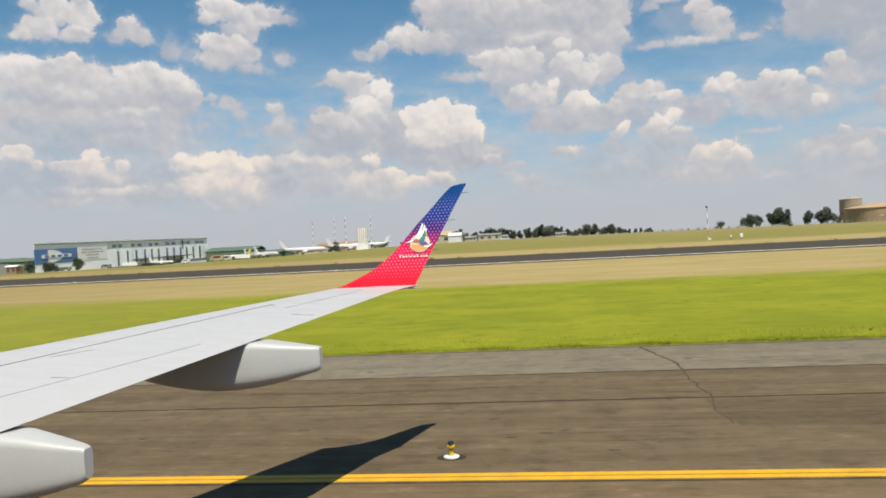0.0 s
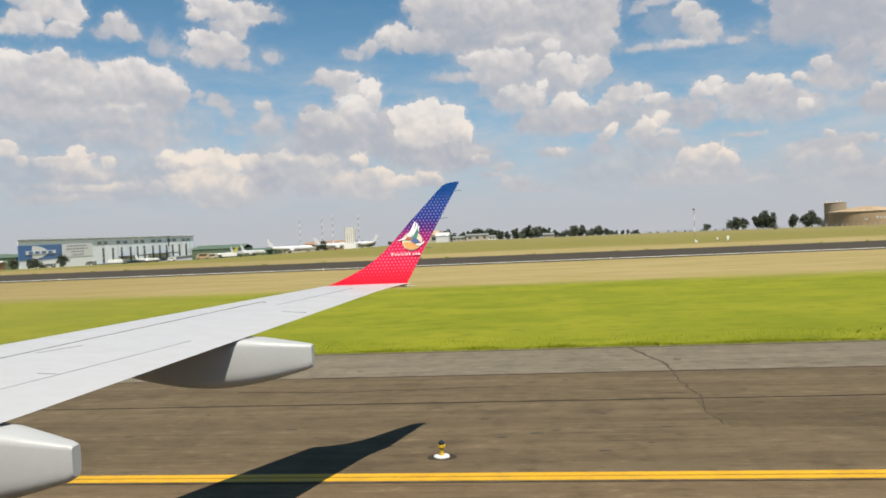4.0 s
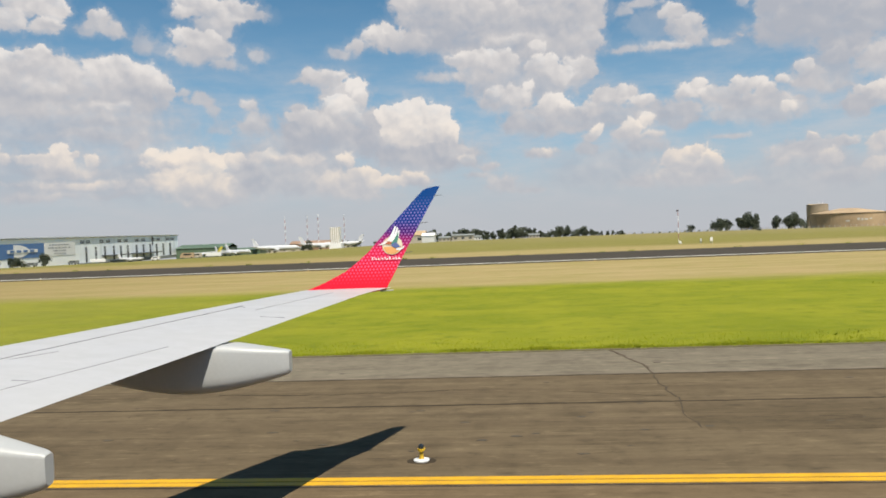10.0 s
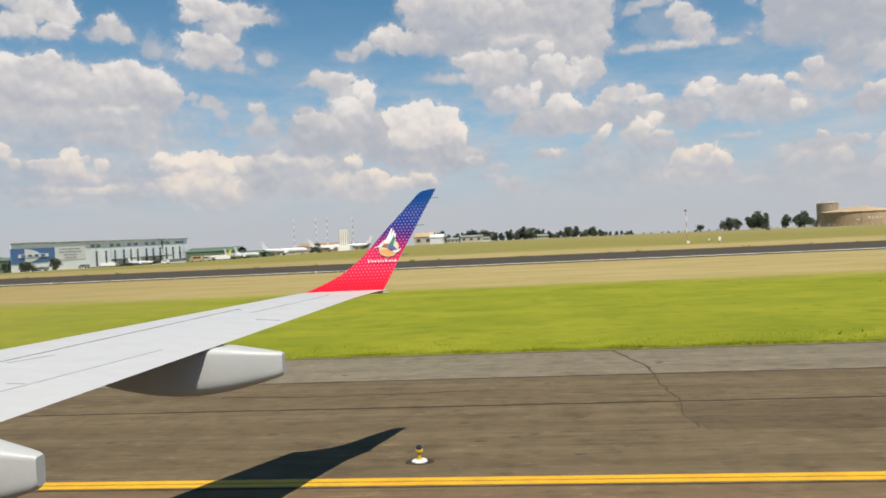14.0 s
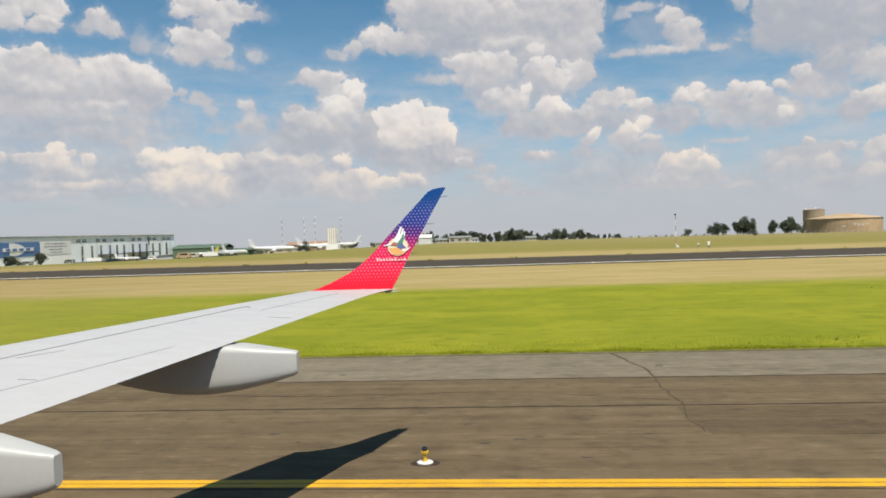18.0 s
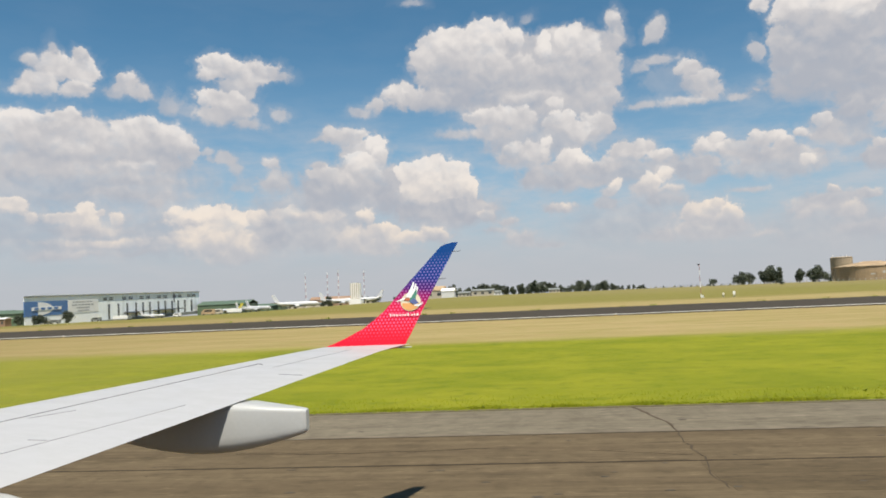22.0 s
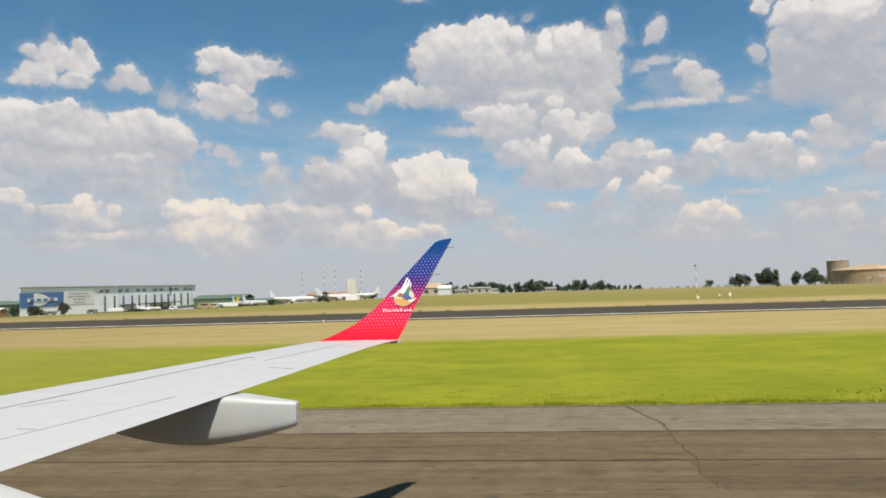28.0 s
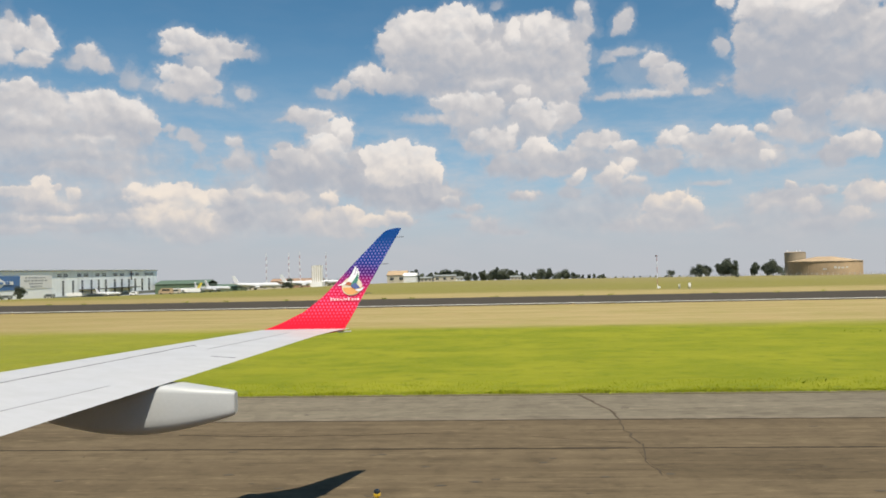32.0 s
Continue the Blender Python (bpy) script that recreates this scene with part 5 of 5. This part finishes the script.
def panel(name, u0, u1, h0, h1, out, mt, parent, label="", inner=-0.02):
    """A panel on the hangar's front, between two fractions of its seen width and of its height."""
    return part(name, box(bmesh.new(), along(u0), along(u1), -out, inner, HH * h0, HH * h1), mt, parent, label)


panel("front_bay", 0.0, 0.402, 0.0, 0.985, 0.22, M_BAY, hangar, "smooth white panelled bay behind the signs")
sign = panel("sign", -0.002, 0.232, 0.42, 0.86, 0.35, M_SIGNBLUE, hangar, "blue sign panel with pale emblem")
k = [(along(0.07) + along(0.085) * math.sin(radians(t)), -0.37, HH * 0.64 + HH * 0.2 * math.cos(radians(t))) for t in range(0, 181, 15)]
part("emblem", loft(bmesh.new(), [k, [(p[0], p[1] - 0.06, p[2]) for p in k]]), M_SIGNWHITE, sign, "pale half-round emblem")
panel("emblem_band", 0.035, 0.195, 0.59, 0.69, 0.55, M_SIGNWHITE, sign, "", -0.45)
for u in (0.06, 0.095, 0.13, 0.165):
    panel("letter_bar", u - 0.011, u + 0.011, 0.605, 0.675, 0.62, M_SIGNBLUE, sign, "", -0.56)
sign = panel("sign", 0.234, 0.40, 0.44, 0.87, 0.35, M_SIGNWHITE, hangar, "white sign panel with faded lines of lettering")
for j, (u0, u1) in enumerate(((0.26, 0.37), (0.255, 0.38), (0.28, 0.355), (0.285, 0.35))):
    z = 0.79 - 0.095 * j
    for q in range(7):
        w = (u1 - u0) / 7
        panel("letter_bar", u0 + w * q, u0 + w * (q + 0.55 + 0.3 * ((q * 5 + j * 3) % 4) / 4), z - 0.017, z + 0.017 + 0.008 * (q % 2), 0.42, M_LETTER, sign, "", -0.36)
for px in (302, 318, 333, 348, 360, 372, 387, 399, 411, 422, 434, 446):
    u = (px - 165) / 295
    du = 1.5 / 295
    w = panel("window", u - du, u + du, 0.14, 0.66, 0.10, M_WINDOW, hangar, "tall narrow dark window")
    for dz in (0.3, 0.46, 0.56):
        panel("glazing_bar", u - du, u + du, dz, dz + 0.012, 0.2, M_CLAD, w, "", -0.11)
for px in (296, 306, 328, 339, 358, 369, 388, 399, 416, 425, 442, 450):
    u, du = (px - 165) / 295, 3.2 / 295
    panel("vent", u - du, u + du, 0.80, 0.845, 0.12, M_WINDOW, hangar, "dark louvred vent")
    panel("vent", u - du, u + du, 0.865, 0.90, 0.12, M_WINDOW, hangar, "dark louvred vent")
panel("drainpipe", 0.845, 0.849, 0.6, 0.98, 0.4, M_WINDOW, hangar, "dark downpipe")
panel("annex", 0.41, 1.0, 0.0, 0.12, 1.6, M_ROOF, hangar, "low grey annex along the foot")
for u0, u1 in ((0.55, 0.66), (0.72, 0.85)):
    panel("canopy", u0, u1, 0.30, 0.335, 6.0, M_WINDOW, hangar, "dark flat canopy")


def shed(a, r, turn, w, d, h, rise, wall, roof, label, category="shed", windows=0):
    """A plain gabled shed, its ridge along the front."""
    ob = thing("shed" if category == "shed" else "house", frame_at(a, r, turn), label, category, "far airfield buildings")
    part("wall", box(bmesh.new(), -w / 2, w / 2, 0, d, -1.5, h), wall, ob)
    bm = bmesh.new()
    loft(bm, [[(x, -0.4, h), (x, d / 2, h + rise), (x, d + 0.4, h), (x, d + 0.4, h + 0.3), (x, d / 2, h + rise + 0.35), (x, -0.4, h + 0.3)] for x in (-w / 2 - 0.4, w / 2 + 0.4)])
    part("roof", bm, roof, ob)
    for i in range(windows):
        x = -w / 2 + w * (i + 0.5) / windows
        part("window", box(bmesh.new(), x - w * 0.2 / windows, x + w * 0.2 / windows, -0.12, 0.1, h * 0.35, h * 0.75), M_WINDOW, ob)
    return ob


shed(-21.9, 540, 8, 34, 30, 6.2, 2.2, M_CLADGREEN, M_CLADGREEN, "green metal hangar with low-pitched roof", windows=0)
shed(-19.1, 580, 8, 26, 24, 3.4, 1.4, M_CLADGREEN, M_CLADGREEN, "low green metal shed beside the hangar")
shed(-36.7, 430, 10, 15, 24, 6.0, 1.4, M_ROOF, M_CLADGREEN, "grey shed with a green roof")
shed(-35.3, 400, 10, 10, 20, 5.4, 1.2, M_CLADGREEN, M_CLADGREEN, "green metal shed beside the great hangar")
shed(-35.9, 385, 6, 4.6, 5, 3.2, 0.4, M_BRICK, M_SIGNWHITE, "small brick building with open bays beside the sheds", "house", windows=2)
shed(-13.9, 760, 0, 50, 16, 6.2, 2.4, M_BRICK, M_BRICK, "long brick-red terminal building", windows=9)
shed(-6.5, 560, -4, 14, 14, 5.5, 3.0, M_PLASTER, M_TANK, "tan workshop beside the pale tower", windows=2)
shed(-5.5, 545, 0, 9, 10, 4.6, 1.8, M_WHITE, M_SIGNWHITE, "small white shed beside the tower")
for a, w, h, c in ((-4.3, 9, 2.6, M_PLASTER), (-2.9, 17, 3.8, M_PLASTER), (-1.9, 7, 2.2, M_WHITE), (-5.4, 6, 2.2, M_PLASTER), (2.4, 8, 2.0, M_PLASTER)):
    shed(a, 590, 0, w, 9, h, 1.0, c, M_ROOF, "low plastered house among the trees", "house", windows=3)
for a, w, h in ((-16.1, 40, 3.0), (-11.7, 16, 2.6), (-9.1, 10, 3.0), (-18.0, 20, 2.2)):
    shed(a, 720, 3, w, 9, h, 0.8, M_PLASTER, M_ROOF, "low flat workshop beside the apron", windows=5)

# pale tower of upright slabs
tower = thing("tower", frame_at(-12.4, 520, 0), "tall pale concrete tower with upright ribs", "tower")
part("shaft", box(bmesh.new(), -3.1, 3.1, 0, 6, -1, 14.2, 0.1), M_SIGNWHITE, tower)
for i in range(5):
    x = -2.9 + 1.4 * i
    part("rib", box(bmesh.new(), x - 0.22, x + 0.22, -0.45, 0.05, -1, 14.4), M_PLASTER, tower)
part("base", box(bmesh.new(), -3.9, 4.2, -1.5, 7, -1, 3.2), M_SIGNWHITE, tower)


def mast(a, r, h):
    """A lattice radio mast, banded red and white."""
    ob = thing("radio_mast", frame_at(a, r, 20), "slender red and white lattice radio mast", "radio mast", "radio masts")
    n = 11
    for i in range(n):
        z0, z1 = h * i / n, h * (i + 1) / n
        bm = bmesh.new()
        for k in range(3):
            p = [(0.42 * math.cos(t), 0.42 * math.sin(t)) for t in (2.094 * k, 2.094 * (k + 1))]
            tube(bm, (*p[0], z0), (*p[0], z1), 0.07, seg=5)
            tube(bm, (*p[0], z0), (*p[1], (z0 + z1) / 2), 0.04, seg=4)
            tube(bm, (*p[1], (z0 + z1) / 2), (*p[0], z1), 0.04, seg=4)
        part("red_section" if i % 2 else "white_section", bm, M_RED if i % 2 else M_SIGNWHITE, ob)
    return ob


for a, r, h in ((-16.0, 690, 31), (-14.4, 700, 31), (-13.6, 660, 30), (-11.7, 690, 30)):
    mast(a, r, h)


# ---- parked airliners ----
def airliner(m, L, tail=M_AIRWHITE, label="white parked airliner with bare white tail"):
    """Nose to -x, standing on its wheels."""
    ob = thing("parked_airliner", m, label, "airliner", "parked airliners")
    R = L * 0.052
    zc = R * 1.9
    bm = bmesh.new()
    prof = ((0, 0.05, 0), (0.015, 0.4, -0.05), (0.05, 0.75, 0), (0.11, 1, 0), (0.68, 1, 0), (0.82, 0.75, 0.2), (0.94, 0.35, 0.5), (1.0, 0.12, 0.65))
    loft(bm, [[(L * f - L / 2, R * k * math.cos(2 * math.pi * i / 18), zc + R * u + R * k * math.sin(2 * math.pi * i / 18)) for i in range(18)] for f, k, u in prof])
    part("fuselage", bm, M_AIRWHITE, ob, smooth=True)
    bm = bmesh.new()
    fin = [(L * 0.355, 0, zc + R * 0.7), (L * 0.475, 0, zc + R * 0.9), (L * 0.535, 0, zc + R * 4.0), (L * 0.475, 0, zc + R * 4.0)]
    loft(bm, [[(x, -0.2, z) for x, y, z in fin], [(x, 0.2, z) for x, y, z in fin]])
    part("tail_fin", bm, tail, ob)
    for s in (-1, 1):
        bm = bmesh.new()
        w = [(-L * 0.12, s * R * 0.7), (L * 0.07, s * R * 0.7), (L * 0.20, s * L * 0.46), (L * 0.155, s * L * 0.46)]
        loft(bm, [[(x, y, zc - R * 0.55 + abs(y) * 0.09 + dz) for x, y in w] for dz in (0, 0.35)])
        part("wing", bm, M_AIRWHITE, ob)
        bm = bmesh.new()
        w = [(L * 0.40, s * R * 0.2), (L * 0.47, s * R * 0.2), (L * 0.52, s * L * 0.17), (L * 0.485, s * L * 0.17)]
        loft(bm, [[(x, y, zc + R * 0.55 + abs(y) * 0.1 + dz) for x, y in w] for dz in (0, 0.25)])
        part("tailplane", bm, M_AIRWHITE, ob)
        bm = bmesh.new()
        loft(bm, [[(-L * 0.11 + L * f, s * L * 0.16 + R * k * math.cos(t * 0.524), zc - R * 0.75 + R * k * math.sin(t * 0.524)) for t in range(12)] for f, k in ((0, 0.42), (0.02, 0.5), (0.07, 0.45), (0.11, 0.25))])
        part("engine", bm, M_AIRWHITE, ob)
        leg = part("landing_gear", tube(bmesh.new(), (L * 0.03, s * R * 1.1, 0.5), (L * 0.03, s * R * 1.1, zc), 0.15), M_METAL, ob)
        part("wheel", tube(bmesh.new(), (L * 0.03, s * R * 1.1 - 0.4, 0.55), (L * 0.03, s * R * 1.1 + 0.4, 0.55), 0.55, seg=14), M_RUBBER, leg)
    leg = part("landing_gear", tube(bmesh.new(), (-L * 0.38, 0, 0.4), (-L * 0.38, 0, zc), 0.12), M_METAL, ob)
    part("wheel", tube(bmesh.new(), (-L * 0.38, -0.3, 0.4), (-L * 0.38, 0.3, 0.4), 0.4, seg=14), M_RUBBER, leg)
    part("windscreen", box(bmesh.new(), -L * 0.475, -L * 0.455, -R * 0.55, R * 0.55, zc + R * 0.25, zc + R * 0.5), M_GLASS, ob)
    return ob


for a, r, turn, L, tl, lab in ((-16.7, 570, 182, 34, M_AIRWHITE, "white parked airliner with bare white tail"), (-13.4, 570, 183, 32, M_AIRWHITE, "white parked airliner with bare white tail"),
                               (-11.9, 590, 2, 32, M_AIRWHITE, "white parked airliner facing along the apron"), (-19.4, 470, 150, 22, M_AIRWHITE, "small white jet parked on the apron"),
                               (-20.4, 480, 140, 20, M_AIRWHITE, "small white jet parked on the apron"), (-21.7, 480, 10, 20, M_YTAIL, "small parked jet with yellow tail"),
                               (-26.6, 400, 176, 13, M_AIRWHITE, "white parked jet before the great hangar"), (-39.2, 390, 178, 17, M_RED, "parked jet with red tail"), (-37.3, 385, 182, 11, M_AIRWHITE, "small white jet beside the grey shed")):
    airliner(frame_at(a, r, turn), L, tl, lab)


# ---- vehicles and boxes on the apron ----
def van(a, r, turn, w, h, mt, label):
    ob = thing("van", frame_at(a, r, turn), label, "van", "service vehicles")
    bm = bmesh.new()
    loft(bm, [[(x, y, z) for x, z in ((-w / 2, 0.4), (w / 2, 0.4), (w / 2, h), (-w * 0.3, h), (-w / 2, h * 0.55))] for y in (-0.9, 0.9)])
    part("body", bm, mt, ob)
    for x in (-w * 0.32, w * 0.32):
        for y in (-0.85, 0.85):
            part("wheel", tube(bmesh.new(), (x, y - 0.12, 0.38), (x, y + 0.12, 0.38), 0.38, seg=12), M_RUBBER, ob)
    part("window", box(bmesh.new(), -w * 0.25, w * 0.3, -0.93, -0.88, h * 0.58, h * 0.85), M_GLASS, ob)
    return ob


for a, r, w, h, mt in ((-25.0, 420, 4, 2.0, M_SIGNWHITE), (-22.3, 430, 6, 2.6, M_PLASTER), (-21.1, 380, 5, 2.2, M_ROOF), (-28.3, 390, 4.6, 1.9, M_ROOF), (-30.2, 380, 4.4, 1.8, M_ROOF),
                       (-22.9, 420, 7, 3.0, M_TANK), (-32.7, 370, 4.5, 1.7, M_ROOF)):
    van(a, r, rnd.uniform(-15, 15), w, h, mt, "service van parked on the far apron")
for a, r, w, h in ((-22.1, 250, 5.0, 1.1), (-29.7, 240, 4.5, 1.0), (13.2, 128, 0.25, 0.35), (13.9, 126, 0.35, 0.6)):
    ob = thing("marker_board", frame_at(a, r, 0), "white airfield marker board on short legs", "marker board", "marker boards")
    part("board", box(bmesh.new(), -w / 2, w / 2, -0.1, 0.1, 0.35, 0.35 + h, 0.03), M_SIGNWHITE, ob)
    for x in (-w * 0.35, w * 0.35):
        part("leg", tube(bmesh.new(), (x, 0, -0.3), (x, 0, 0.4), 0.05, seg=6), M_METAL, ob)

# windsock mast beyond the runway
ws = thing("wind_mast", frame_at(11.7, 131, 0), "thin white banded wind mast with a box at its foot", "wind mast")
for i in range(6):
    part("mast_section", tube(bmesh.new(), (0, 0, -0.3 + 0.95 * i), (0, 0, 0.65 + 0.95 * i), 0.045, seg=8), M_RED if i % 2 else M_SIGNWHITE, ws)
part("vane", box(bmesh.new(), -0.25, 0.1, -0.03, 0.03, 5.2, 5.45), M_WINDOW, ws)
part("box", box(bmesh.new(), 0.08, 0.4, -0.2, 0.2, -0.3, 0.3, 0.03), M_SIGNWHITE, ws)

# runway edge lamps
for i in range(-6, 7):
    ob = thing("runway_lamp", pose(i * 30 + 8, RUN0 - 1.2, 0), "small white runway edge lamp in the grass", "runway lamp", "runway lamps")
    part("stem", tube(bmesh.new(), (0, 0, -0.05), (0, 0, 0.15), 0.03, seg=8), M_LAMPBODY, ob)
    part("lens", tube(bmesh.new(), (0, 0, 0.15), (0, 0, 0.27), 0.05, 0.03, seg=8), M_SIGNWHITE, ob)

# ---- water tower and tanks ----
def ring_wall(bm, r, z0, z1, seg=48):
    return tube(bm, (0, 0, z0), (0, 0, z1), r, seg=seg)


wt = thing("water_tower", frame_at(20.7, 402, 0), "round concrete water tower on thick legs", "water tower")
part("bowl", ring_wall(bmesh.new(), 4.7, 5.4, 10.9, 40), M_CONCRETE, wt)
part("roof", tube(bmesh.new(), (0, 0, 10.9), (0, 0, 11.25), 4.85, 3.9, 40), M_CONCRETE, wt)
for i in range(8):
    a = 2 * math.pi * (i + 0.3) / 8
    part("leg", box(bmesh.new(), 4.2 * math.cos(a) - 0.42, 4.2 * math.cos(a) + 0.42, 4.2 * math.sin(a) - 0.42, 4.2 * math.sin(a) + 0.42, -1.5, 5.5), M_CONCRETE, wt)
for x in (-3.6, 0.8, 2.4):
    part("antenna", tube(bmesh.new(), (x, 0, 11.1), (x, 0, 12.1), 0.08, 0.18, 6), M_SIGNWHITE, wt)
for k in range(3):
    part("band", tube(bmesh.new(), (0, 0, 6.2 + 1.5 * k), (0, 0, 6.3 + 1.5 * k), 4.75, seg=40), M_CONCRETE, wt)
tank = thing("storage_tank", frame_at(22.5, 372, 0), "broad brown storage tank with a shallow cone roof", "storage tank", "storage tanks")
part("shell", ring_wall(bmesh.new(), 14.6, -1.5, 6.0, 64), M_TANK, tank)
part("roof", tube(bmesh.new(), (0, 0, 6.0), (0, 0, 8.0), 14.9, 3.0, 64), M_TANK, tank)
part("rim", tube(bmesh.new(), (0, 0, 5.7), (0, 0, 6.05), 14.8, seg=64), M_CONCRETE, tank)
for k in range(12):
    a = 2 * math.pi * (k + 0.4) / 12
    part("rib", box(bmesh.new(), 14.6 * math.cos(a) - 0.07, 14.6 * math.cos(a) + 0.07, 14.6 * math.sin(a) - 0.07, 14.6 * math.sin(a) + 0.07, -1.5, 5.8), M_TANK, tank)
for a0, a1, z0, z1 in ((-99, -95, 2.9, 3.9), (-93, -90, 2.7, 3.7), (-88, -83, 2.9, 3.5), (-80, -76, 3.1, 3.7), (-116, -110, 2.4, 3.0)):
    pts = [(14.66 * math.cos(radians(t)), 14.66 * math.sin(radians(t))) for t in (a0, (a0 + a1) / 2, a1)]
    inner = [(x * 0.997, y * 0.997) for x, y in pts[::-1]]
    part("paint_bar", loft(bmesh.new(), [[(x, y, z) for x, y in pts + inner] for z in (z0, z1)]), M_TANKWHITE, tank, "faded pale painted bar")
tank = thing("storage_tank", frame_at(27.9, 380, 0), "broad pale storage tank with a shallow cone roof", "storage tank", "storage tanks")
part("shell", ring_wall(bmesh.new(), 12.0, -1.5, 6.3, 64), M_TANKWHITE, tank)
part("roof", tube(bmesh.new(), (0, 0, 6.3), (0, 0, 8.3), 12.3, 1.0, 64), M_TANKWHITE, tank)

# far fence posts on the crest
fence = thing("fence", Matrix(), "long low wire fence of pale posts on the crest", "fence")
prev = None
for i in range(70):
    a = 8 + 22 * i / 69
    x, y, z = spot(a, 300)
    part("post", box(bmesh.new(), x - 0.08, x + 0.08, y - 0.08, y + 0.08, z - 0.3, z + 0.8), M_PLASTER, fence)
    if prev:
        bm = bmesh.new()
        for dz in (0.3, 0.75):
            tube(bm, (prev[0], prev[1], prev[2] + dz), (x, y, z + dz), 0.02, seg=4)
        part("wire", bm, M_ROOF, fence)
    prev = (x, y, z)
